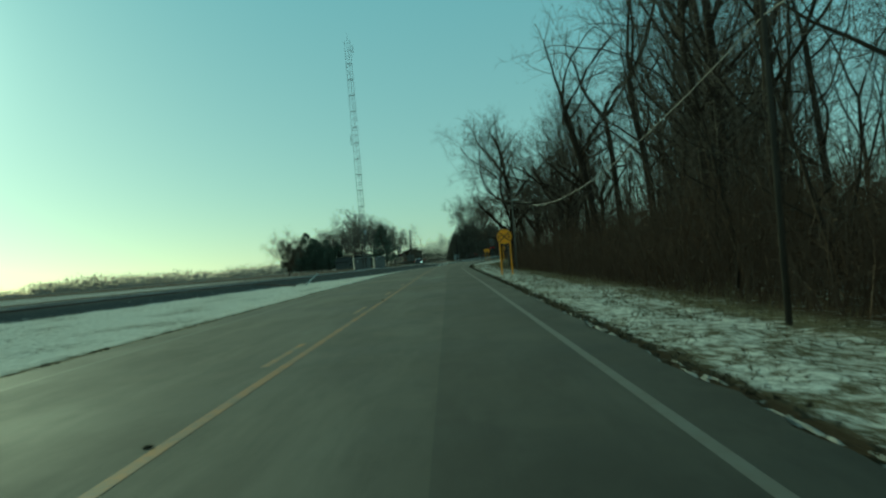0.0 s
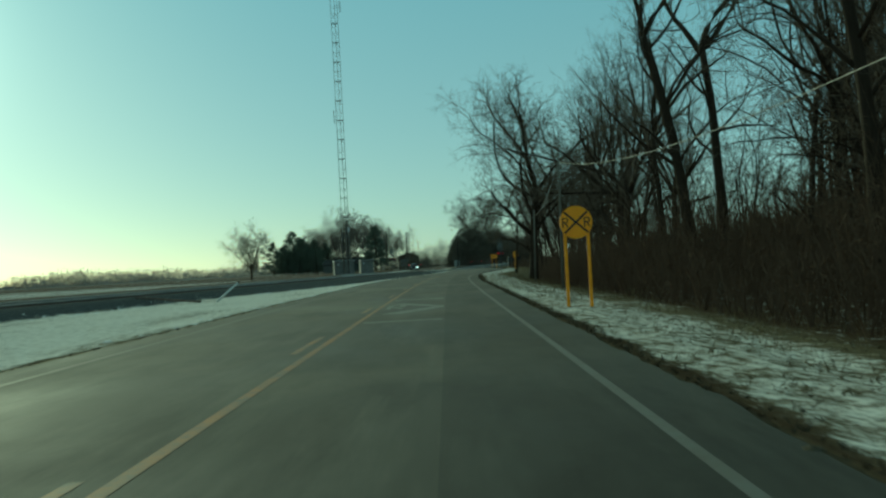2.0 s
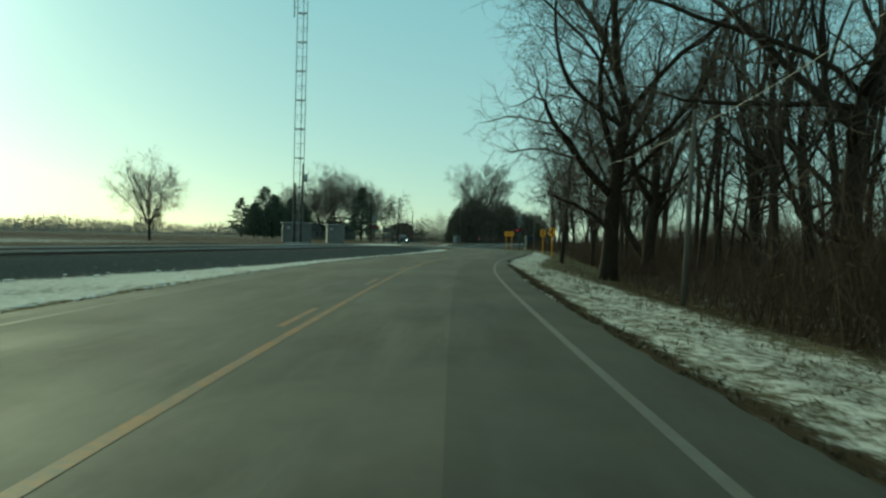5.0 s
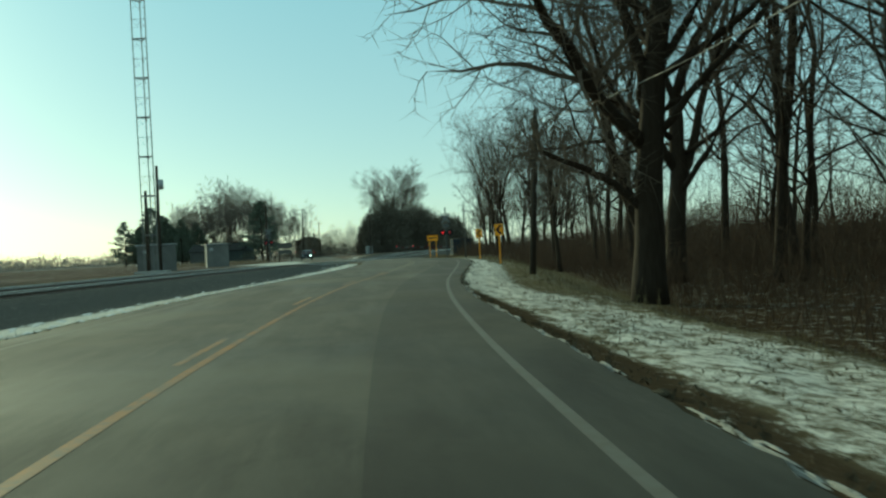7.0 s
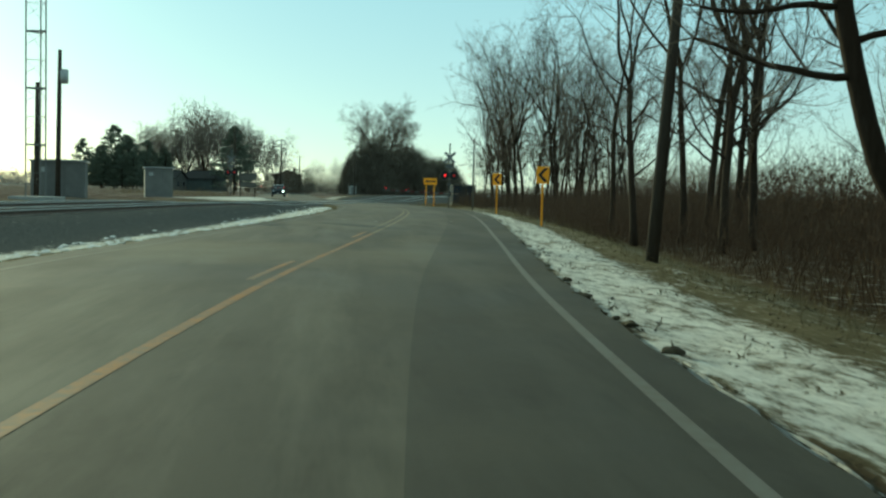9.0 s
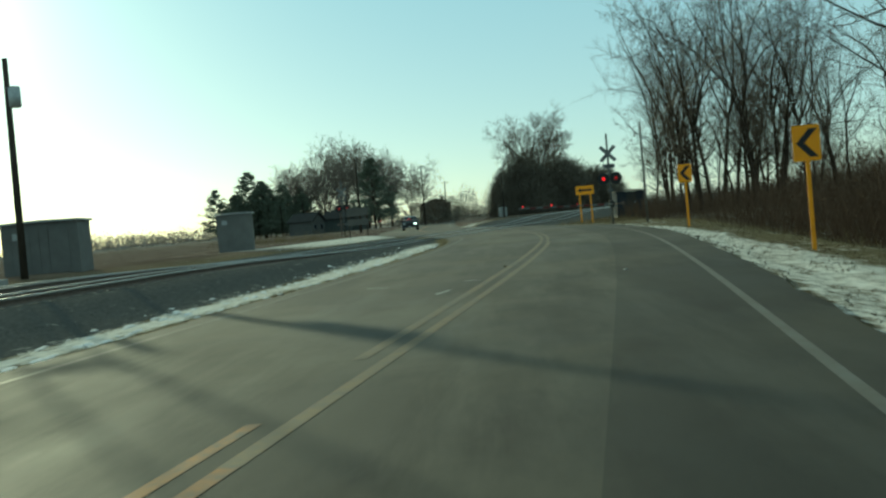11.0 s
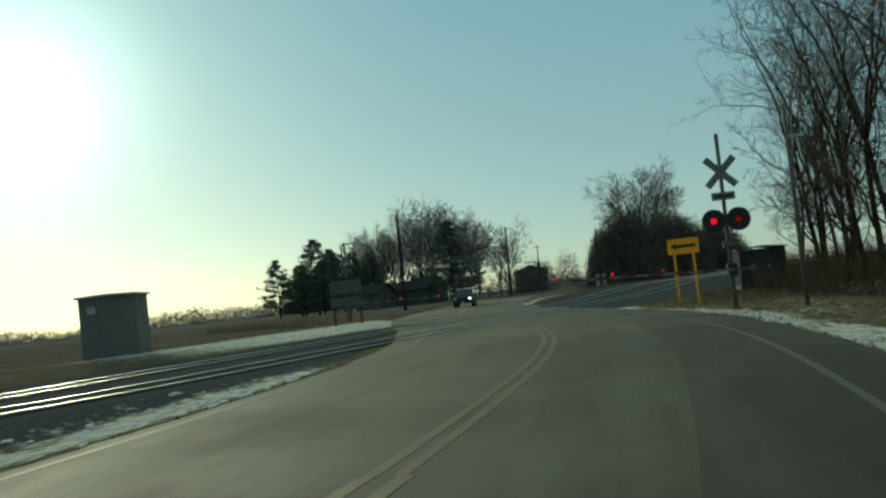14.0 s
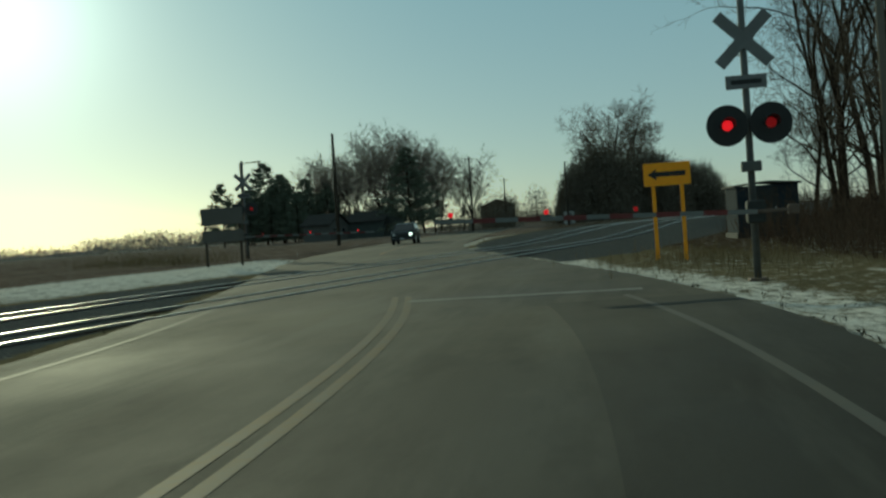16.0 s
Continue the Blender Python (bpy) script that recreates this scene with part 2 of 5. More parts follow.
CAR_PAINT = plain("dark_car_paint", (0.035, 0.042, 0.048), 0.25, 0.3, 2, 0.15)
RUBBER = plain("rubber", (0.02, 0.02, 0.02), 0.9)
CONCRETE = plain("concrete", (0.34, 0.33, 0.31), 0.9, 0, 5, 0.25)
DIRT = plain("dirt", (0.085, 0.070, 0.045), 0.98, 0, 9, 0.5, 0.02)
GLASS, _, gb = material("window_glass", 0.08)
gb.inputs["Base Color"].default_value = (0.02, 0.025, 0.03, 1)
gb.inputs["Specular IOR Level"].default_value = 0.8


# ---- mesh helpers ----
class Build:
    """Collects verts and faces of one mesh."""
    def __init__(self):
        self.v, self.f = [], []

    def tube(self, pts, radii, sides=6, cap=True):
        base = len(self.v)
        up = Vector((0.31, 0.17, 0.93))
        for i, p in enumerate(pts):
            d = (pts[min(i + 1, len(pts) - 1)] - pts[max(i - 1, 0)]).normalized()
            a = d.cross(up if abs(d.dot(up)) < 0.95 else Vector((1, 0, 0))).normalized()
            c = d.cross(a)
            for k in range(sides):
                w = 2 * math.pi * k / sides
                self.v.append(p + (a * math.cos(w) + c * math.sin(w)) * radii[i])
        for i in range(len(pts) - 1):
            for k in range(sides):
                a0, a1 = base + i * sides + k, base + i * sides + (k + 1) % sides
                self.f.append((a0, a1, a1 + sides, a0 + sides))
        if cap:
            self.f.append(tuple(reversed(range(base, base + sides))))
            self.f.append(tuple(range(len(self.v) - sides, len(self.v))))
        return self

    def spike(self, pts, radii):
        """A three-sided tube that ends in a point."""
        base, n = len(self.v), len(pts)
        for i, p in enumerate(pts[:-1]):
            d = (pts[i + 1] - pts[max(i - 1, 0)]).normalized()
            a = d.cross(Vector((0.31, 0.17, 0.93)) if abs(d.z) < 0.9 else Vector((1, 0, 0))).normalized() * radii[i]
            c = d.cross(a)
            self.v += [p + a, p - a * 0.5 + c * 0.87, p - a * 0.5 - c * 0.87]
        self.v.append(pts[-1])
        for i in range(n - 2):
            for k in range(3):
                a0, a1 = base + i * 3 + k, base + i * 3 + (k + 1) % 3
                self.f.append((a0, a1, a1 + 3, a0 + 3))
        for k in range(3):
            self.f.append((base + (n - 2) * 3 + k, base + (n - 2) * 3 + (k + 1) % 3, base + (n - 1) * 3))
        return self

    def box(self, x0, x1, y0, y1, z0, z1, bevel=0.0):
        """A box with its upright and level edges chamfered by bevel."""
        b, c = len(self.v), bevel
        if c <= 0:
            self.v += [Vector((x, y, z)) for z in (z0, z1) for x, y in ((x0, y0), (x1, y0), (x1, y1), (x0, y1))]
            self.f += [tuple(b + i for i in q) for q in ((3, 2, 1, 0), (4, 5, 6, 7), (0, 1, 5, 4), (1, 2, 6, 5), (2, 3, 7, 6), (3, 0, 4, 7))]
            return self
        ring = [(x0 + c, y0), (x1 - c, y0), (x1, y0 + c), (x1, y1 - c), (x1 - c, y1), (x0 + c, y1), (x0, y1 - c), (x0, y0 + c)]
        small = [(min(max(x, x0 + c), x1 - c), min(max(y, y0 + c), y1 - c)) for x, y in ring]
        for z, r in ((z0, small), (z0 + c, ring), (z1 - c, ring), (z1, small)):
            self.v += [Vector((x, y, z)) for x, y in r]
        for i in range(3):
            for k in range(8):
                n = (k + 1) % 8
                self.f.append((b + i * 8 + k, b + i * 8 + n, b + i * 8 + 8 + n, b + i * 8 + 8 + k))
        self.f.append(tuple(reversed(range(b, b + 8))))
        self.f.append(tuple(range(b + 24, b + 32)))
        return self

    def prism(self, outline, y0, y1):
        """An outline of (x, z) drawn out from y0 to y1."""
        b, n = len(self.v), len(outline)
        self.v += [Vector((x, y, z)) for y in (y0, y1) for x, z in outline]
        self.f.append(tuple(range(b, b + n)))
        self.f.append(tuple(reversed(range(b + n, b + 2 * n))))
        for k in range(n):
            m = (k + 1) % n
            self.f.append((b + m, b + k, b + n + k, b + n + m))
        return self

    def disc(self, x, z, r, y0, y1, n=24):
        return self.prism([(x + r * math.cos(2 * math.pi * k / n), z + r * math.sin(2 * math.pi * k / n)) for k in range(n)], y0, y1)

    def mesh(self, name, mat, smooth=False):
        me = bpy.data.meshes.new(name)
        me.from_pydata(self.v, [], self.f)
        me.materials.append(mat)
        if smooth:
            me.polygons.foreach_set("use_smooth", [True] * len(me.polygons))
        me.update()
        return me


def part(name, build, mat, parent, label="", smooth=False):
    ob = new(name, build.mesh(name, mat, smooth))
    ob.parent = parent
    return tagged(ob, label)


def thing(name, at, label, category, group="", kind="", rz=0.0):
    ob = new(name)
    ob.empty_display_size = 0.2
    ob.matrix_basis = pose(*at, 0, 0, rz)
    return tagged(ob, label, category, group, kind)


def solid(name, build, mat, label, category="", group="", kind="", smooth=False):
    return tagged(new(name, build.mesh(name, mat, smooth)), label, category, group, kind)


def V(*a):
    return Vector(a)


def spline(knots):
    """A smooth curve x(y) through the knots."""
    ys, xs = np.array([k[0] for k in knots], float), np.array([k[1] for k in knots], float)
    slope = np.gradient(xs, ys)
    def at(y):
        i = int(np.clip(np.searchsorted(ys, y) - 1, 0, len(ys) - 2))
        h = ys[i + 1] - ys[i]
        t = min(max((y - ys[i]) / h, 0.0), 1.0)
        r = (2 * t**3 - 3 * t**2 + 1) * xs[i] + (t**3 - 2 * t**2 + t) * h * slope[i] + (3 * t**2 - 2 * t**3) * xs[i + 1] + (t**3 - t**2) * h * slope[i + 1]
        return float(r + (0 if 0 <= (y - ys[0]) and y <= ys[-1] else (y - np.clip(y, ys[0], ys[-1])) * (slope[0] if y < ys[0] else slope[-1])))
    return at


def step(a, b, v):
    t = min(max((v - a) / (b - a), 0.0), 1.0)
    return t * t * (3 - 2 * t)


# ---- plan: road, tracks, ground ----
centre = spline([(-80, -2.18), (40, -2.18), (85, -2.17), (105, -2.05), (119, -1.87), (132, -1.57), (144, -1.02), (155, -0.2), (169, 1.35), (185, 3.1), (195, 4.05),
                 (205, 4.75), (213, 4.98), (217.5, 4.90), (221.5, 4.66), (225, 4.28), (229, 3.64), (240, 1.3), (250, -1.1), (265, -4.2), (280, -6.0), (300, -7.3), (400, -12.2), (800, -32.0), (1500, -66.0)])
near_rail = spline([(-150, -51.6), (0, -31.5), (100, -18.1), (190, -6.0), (205, -4.0), (222, -1.9), (234, 0.95), (250, 4.9), (300, 17.4), (420, 47.0)])
LANE, LEFT_PAVED = 3.55, 4.45
lane = spline([(-60, 3.58), (60, 3.55), (90, 3.47), (110, 3.40), (127, 3.38), (140, 3.44), (158, 3.51), (172, 3.45), (190, 3.42), (205, 3.40), (213, 3.37), (219, 3.34), (226, 3.25)])
right_paved = spline([(-60, 4.2), (0, 4.2), (40, 4.28), (90, 4.26), (118, 4.10), (131, 4.16), (145, 3.95), (160, 3.98), (175, 4.08), (195, 4.25), (206, 4.34), (217, 4.30), (225, 4.42), (240, 4.42), (300, 4.42), (1500, 4.42)])
left_line = spline([(-60, 3.62), (85, 3.64), (150, 3.80), (185, 3.98), (205, 4.10), (214, 4.05), (222, 3.72), (240, 3.70)])


GAUGE, TRACK_2 = 1.435, -4.5


def rail_height(y):
    return 0.03 + 0.40 * (1 - step(194, 221, y)) + 0.50 * step(262, 284, y)


def ballast_edge(y):
    """How far the ballast reaches beyond the near rail, towards the road."""
    return 2.6 + 2.2 * step(95, 140, y) - 3.0 * step(160, 222, y) + 2.6 * step(238, 248, y)


def ground_height(x, y):
    c = centre(y)
    left, right, rail = c - LEFT_PAVED, c + right_paved(y), near_rail(y)
    calm = 1 - step(205, 235, y) * (1 - step(300, 340, y))
    z = 0.0
    if x > right:
        d = x - right
        z = -0.03 - 0.10 * step(0.0, 0.8, d) - 0.20 * calm * step(0.8, 3.2, d) - (0.20 + 0.42 * step(95, 130, y)) * calm * step(2.8, 6.2, d) + 0.25 * calm * step(7.0, 16.0, d)
        z += (0.035 * noise.noise(Vector((x * 0.9, y * 0.5, 3))) + 0.050 * noise.noise(Vector((x * 1.7, y * 0.95, 7)))) * step(0.2, 1.0, d) * (1 - 0.5 * step(4, 6, d))
    elif x < left:
        d = left - x
        z = -0.03 - 0.07 * step(0.0, 0.8, d) - 0.10 * calm * step(0.8, 3.0, d)
        z += 0.03 * noise.noise(Vector((x * 0.7, y * 0.4, 5))) * step(0.4, 1.2, d)
    else:
        z = -0.035
    top = rail_height(y) - 0.17 + 0.11 * step(196, 214, y)
    s = x - rail
    bed = None
    if -9.5 <= s <= ballast_edge(y):
        k = step(ballast_edge(y), 1.0, s) if s > 0 else 1.0
        bed = top * k + z * (1 - k) if k < 1 else top
    elif s < -9.5:
        k = step(-9.5, -14.0, s)
        bed = top * (1 - k) + k * (0.32 * (1 - step(60, 400, -s)) * (1 - 0.5 * step(215, 240, y)))
        bed += 0.04 * noise.noise(Vector((x * 0.3, y * 0.3, 8))) * k
    if bed is not None:
        on = step(0.0, 1.2, max(x - right, left - x))
        z = z + (bed - z) * on if on < 1 else bed
    return z


def ground_masks(x, y):
    c = centre(y)
    left, right, s = c - LEFT_PAVED, c + right_paved(y), x - near_rail(y)
    snow, ballast, leaf, field = 0.0, 0.0, 0.0, 0.0
    if x > right - 0.1:
        d = x - right
        late = step(140, 150, y)
        wave = noise.noise(Vector((3, y * 0.12, 1)))
        dirt = (0.36 + 0.18 * step(108, 120, y) + 0.16 * noise.noise(Vector((6, y * 0.45, 2)))) * (1 - late)
        wide = 2.9 - 1.35 * step(136, 150, y) - 0.45 * step(188, 200, y) + 0.4 * wave
        snow = (0.57 + 0.14 * late + 0.18 * noise.noise(Vector((x * 0.8, y * 0.3, 4)))) * step(dirt - 0.06, dirt + 0.16, d) * (1 - step(wide, wide + 0.7, d))
        snow += (0.24 - 0.06 * late + 0.25 * noise.noise(Vector((x * 0.3, y * 0.12, 9)))) * step(wide - 0.1, wide + 0.6, d) * (1 - step(4.2, 6.0, d))
        snow = max(snow, 0.20 * step(3.0, 8.0, d) * (1 - step(10, 20, d)))
        leaf = max(step(3.6 + 1.2 * late, 5.2 + 1.6 * late, d), 0.9 * (1 - step(dirt, dirt + 0.12, d)))
    if x < left + 0.1:
        d = left - x
        snow = (0.80 + 0.32 * step(110, 145, y) - 0.30 * step(180, 196, y) + (0.38 + 0.26 * step(180, 196, y)) * noise.noise(Vector((x * 0.45, y * 0.16, 2)))) * step(0.25 + 0.2 * noise.noise(Vector((4, y * 0.5, 0))), 1.15, d)
    if s < 0 or s < ballast_edge(y):
        on = step(0.2, 0.9, max(left - x, x - right))
        inside = step(ballast_edge(y) + 0.55, ballast_edge(y) - 0.85, s) if s > 0 else 1.0
        ballast = on * inside * (1 - step(-8.5, -10.5, s))
        snow *= 1 - ballast
    if s < -8.5:
        field = step(-9.0, -14.0, s)
        far = step(-10, -22, s)
        snow = 0.15 * far + 0.40 * far * (1 - step(150, 225, y)) + 0.78 * step(228, 242, y) * (1 - step(262, 300, y)) * (1 - step(-15.0, -19.0, s)) * step(-9.0, -11.0, s)
        snow += 0.14 * far * step(250, 500, y)
    if x < left:
        snow = max(snow, (0.75 + 0.4 * noise.noise(Vector((x * 0.2, y * 0.08, 6)))) * step(402, 410, y) * (1 - step(436, 452, y)) * step(left - 26, left - 16, x))
    return snow, ballast, leaf, field


def ramped(lo, hi, fine, far):
    a, vals, h = hi, [], fine
    while a < far:
        vals.append(a)
        a += h
        h *= 1.18
    return vals + [far]


xs = sorted([-v for v in ramped(0, 40, 0.6, 3200)] + list(np.arange(-39.5, 1, 0.5)) + list(np.arange(1, 13, 0.25)) + list(np.arange(13, 26, 0.5)) + ramped(0, 26, 0.5, 3200))
ys = [-400, -200, -100, -60, -40, -30] + list(np.arange(-24, 0, 1.0)) + list(np.arange(0, 232, 0.5)) + list(np.arange(232, 300, 1.0)) + ramped(0, 300, 1.0, 4200)
gv, gf, gm = [], [], []
for y in ys:
    for x in xs:
        gv.append((x, y, ground_height(x, y)))
        gm.append(ground_masks(x, y))
W_ = len(xs)
for j in range(len(ys) - 1):
    for i in range(W_ - 1):
        a = j * W_ + i
        gf.append((a, a + 1, a + 1 + W_, a + W_))
gme = bpy.data.meshes.new("ground")
gme.from_pydata(gv, [], gf)
gme.materials.append(GROUND)
gme.polygons.foreach_set("use_smooth", [True] * len(gme.polygons))
for i, name in enumerate(("snow", "ballast", "leaf", "field")):
    gme.attributes.new(name, "FLOAT", "POINT").data.foreach_set("value", [m[i] for m in gm])
ground = tagged(new("ground", gme), "winter verge, snow patches, brown grass and railway ballast", "ground", kind="structure")


def strip(off0, off1, y0, y1, z, h=1.0, cross=1, along=None, ragged=False):
    """A band along the road between two offsets from the yellow line."""
    b = Build()
    n = max(2, int(round((y1 - y0) / h)) + 1)
    for j in range(n):
        y = y0 + (y1 - y0) * j / (n - 1)
        c = centre(y) + (along(y) if along else 0.0)
        for k in range(cross + 1):
            o1 = off1(y) if callable(off1) else off1
            off = off0 + (o1 - off0) * k / cross
            if ragged and k in (0, cross) and abs(off) > 3.5:
                off += 0.09 * noise.noise(Vector((off, y * 0.6, 0))) + 0.07 * noise.noise(Vector((off, y * 2.3, 4)))
            b.v.append(V(c + off, y, z))
    for j in range(n - 1):
        for k in range(cross):
            a = j * (cross + 1) + k
            b.f.append((a, a + 1, a + cross + 2, a + cross + 1))
    return b


road = solid("road", strip(-LEFT_PAVED, right_paved, -60, 420, 0.0, 0.4, 8, None, True), ASPHALT, "worn grey two-lane asphalt road", "road", kind="structure")
part("far_road", strip(-LEFT_PAVED, 4.42, 420, 1500, 0.0, 4.0, 4), ASPHALT, road, "far stretch of the asphalt road")
part("road_patch", strip(1.98, right_paved, -60, 226, 0.002, 0.4, 3, None, True), ASPHALT_NEW, road, "darker newer asphalt along the lane's outer half")
part("edge_line", strip(-0.05, 0.05, -60, 198, 0.004, 1.0, 1, lane), EDGE_WHITE, road, "worn white edge line")
part("edge_line", strip(-0.05, 0.05, 198, 226.8, 0.004, 1.0, 1, lane), EDGE_FAINT, road, "faint worn white edge line")
part("edge_line", strip(-0.055, 0.055, -60, 232, 0.003, 1.0, 1, lambda y: -left_line(y)), EDGE_FAINT, road, "worn white edge line")
part("centre_line", strip(-0.062, 0.062, -60, 172, 0.003), YELLOW, road, "worn yellow centre line")
part("centre_line", strip(-0.068, 0.068, 172, 204, 0.003), YELLOW_DULL, road, "dulled yellow centre line")
for k in range(-4, 13):
    y0 = 13.5 + 13.0 * k
    part("lane_dash", strip(-0.34, -0.23, y0, y0 + 3.7, 0.003), YELLOW_FAINT, road, "worn yellow passing dash")
part("centre_line", strip(-0.375, -0.24, 176, 204, 0.003), YELLOW_DULL, road, "dulled yellow centre line")
part("centre_line", strip(-0.11, 0.01, 204, 229.5, 0.003), YELLOW_WORN, road, "centre line worn to a pale tan")
part("centre_line", strip(-0.34, -0.22, 204, 229.5, 0.003), YELLOW_WORN, road, "centre line worn to a pale tan")
part("edge_line", strip(LANE - 0.05, LANE + 0.06, 275, 700, 0.003, 3.0), WHITE_FAINT, road, "worn white edge line")
part("centre_line", strip(-0.075, 0.075, 262, 700, 0.003, 3.0), YELLOW, road, "worn yellow centre line")


def flat(outline, z):
    b = Build()
    b.v = [V(x, y, z) for x, y in outline]
    b.f = [tuple(range(len(outline)))]
    return b


def bar_line(p, q, w, z=0.006):
    d = Vector((q[0] - p[0], q[1] - p[1], 0)).normalized()
    n = Vector((-d.y, d.x, 0)) * w / 2
    return flat([(p[0] - n.x, p[1] - n.y), (q[0] - n.x, q[1] - n.y), (q[0] + n.x, q[1] + n.y), (p[0] + n.x, p[1] + n.y)], z)


SEAM = -0.27
part("transverse_line", flat([(-2.05, 60.15), (SEAM, 60.15), (SEAM, 60.75), (-2.05, 60.75)], 0.003), WHITE_FAINT, road, "worn white transverse bar")
part("transverse_line", flat([(-2.05, 74.6), (SEAM, 74.6), (SEAM, 75.2), (-2.05, 75.2)], 0.003), WHITE, road, "worn white transverse bar")
part("cross_stroke", flat([(-1.95, 64.2), (-1.35, 64.2), (SEAM, 67.0), (SEAM, 68.0), (-0.62, 67.7)], 0.003), WHITE, road, "half of a worn painted crossing cross")
part("cross_stroke", flat([(-0.60, 67.9), (SEAM, 67.4), (SEAM, 68.3), (-1.55, 71.3), (-2.0, 71.3)], 0.005), WHITE, road, "half of a worn painted crossing cross")
letter = part("painted_letter", bar_line((-1.90, 67.4), (-1.90, 69.9), 0.13, 0.0032), WHITE, road, "painted letter R")
part("painted_letter", bar_line((-1.90, 69.8), (-1.50, 69.8), 0.28, 0.0034), WHITE, road)
part("painted_letter", bar_line((-1.90, 68.7), (-1.50, 68.7), 0.28, 0.0036), WHITE, road)
part("painted_letter", bar_line((-1.52, 68.7), (-1.52, 69.9), 0.13, 0.0038), WHITE, road)
part("painted_letter", bar_line((-1.80, 68.6), (-1.48, 67.4), 0.14, 0.0040), WHITE, road)
for p, q in (((2.05, 183.2), (2.25, 183.9)), ((0.54, 186.2), (0.97, 186.0)), ((2.4, 186.0), (2.7, 185.9))):
    part("scuff_mark", bar_line(p, q, 0.06), OFF_WHITE, road, "short white mark on the asphalt")
part("stop_line", flat([(3.75, 227.9), (7.55, 227.6), (7.55, 228.05), (3.75, 228.35)], 0.005), WHITE, road, "worn white stop line")


# ---- railway ----
def railway(name, shift, label):
    t = thing(name, (near_rail(160) + shift, 160, 0), label, "railway", "railway tracks", "structure")
    o = Vector((near_rail(160) + shift, 160, 0))
    ylist = list(np.arange(-150, 420, 3.0))
    for side in (0.0, -GAUGE):
        body, head = Build(), Build()
        pts = [V(near_rail(y) + shift + side, y, rail_height(y)) - o for y in ylist]
        for build, prof in ((body, [(-0.07, -0.16), (0.07, -0.16), (0.07, -0.145), (0.012, -0.12), (0.012, -0.04), (-0.012, -0.04), (-0.012, -0.12), (-0.07, -0.145)]),
                            (head, [(-0.036, -0.042), (0.036, -0.042), (0.036, -0.008), (0.026, 0.0), (-0.026, 0.0), (-0.036, -0.008)])):
            n = len(prof)
            for p in pts:
                build.v += [p + V(px, 0, pz) for px, pz in prof]
            for j in range(len(pts) - 1):
                for k in range(n):
                    a, c = j * n + k, j * n + (k + 1) % n
                    build.f.append((a, c, c + n, a + n))
        r = part("rail", body, RUST, t, "rusty steel rail")
        part("rail_head", head, RAIL_TOP, r, "polished rail head")
    ties = Build()
    for y in np.arange(60, 330, 0.55):
        x, z = near_rail(y) + shift - GAUGE / 2, rail_height(y) - 0.16
        if abs(x + 0.7 - centre(y) + 0.2) < 5.2 and 215 < y < 275:
            continue
        ties.box(x - 1.28 - o.x, x + 1.28 - o.x, y - 0.11 - o.y, y + 0.11 - o.y, z - 0.14, z + 0.012)
    tagged(part("ties", ties, TIE, t, "dark timber ties in ballast"), kind="stuff")
    return t


railway("railway_track", 0.0, "single railway track with polished rails on ballast")
railway("railway_track", TRACK_2, "second railway track with polished rails on ballast")


# ---- trees ----
def sway(rng, amount):
    return Vector((rng.uniform(-1, 1), rng.uniform(-1, 1), rng.uniform(-1, 1))) * amount


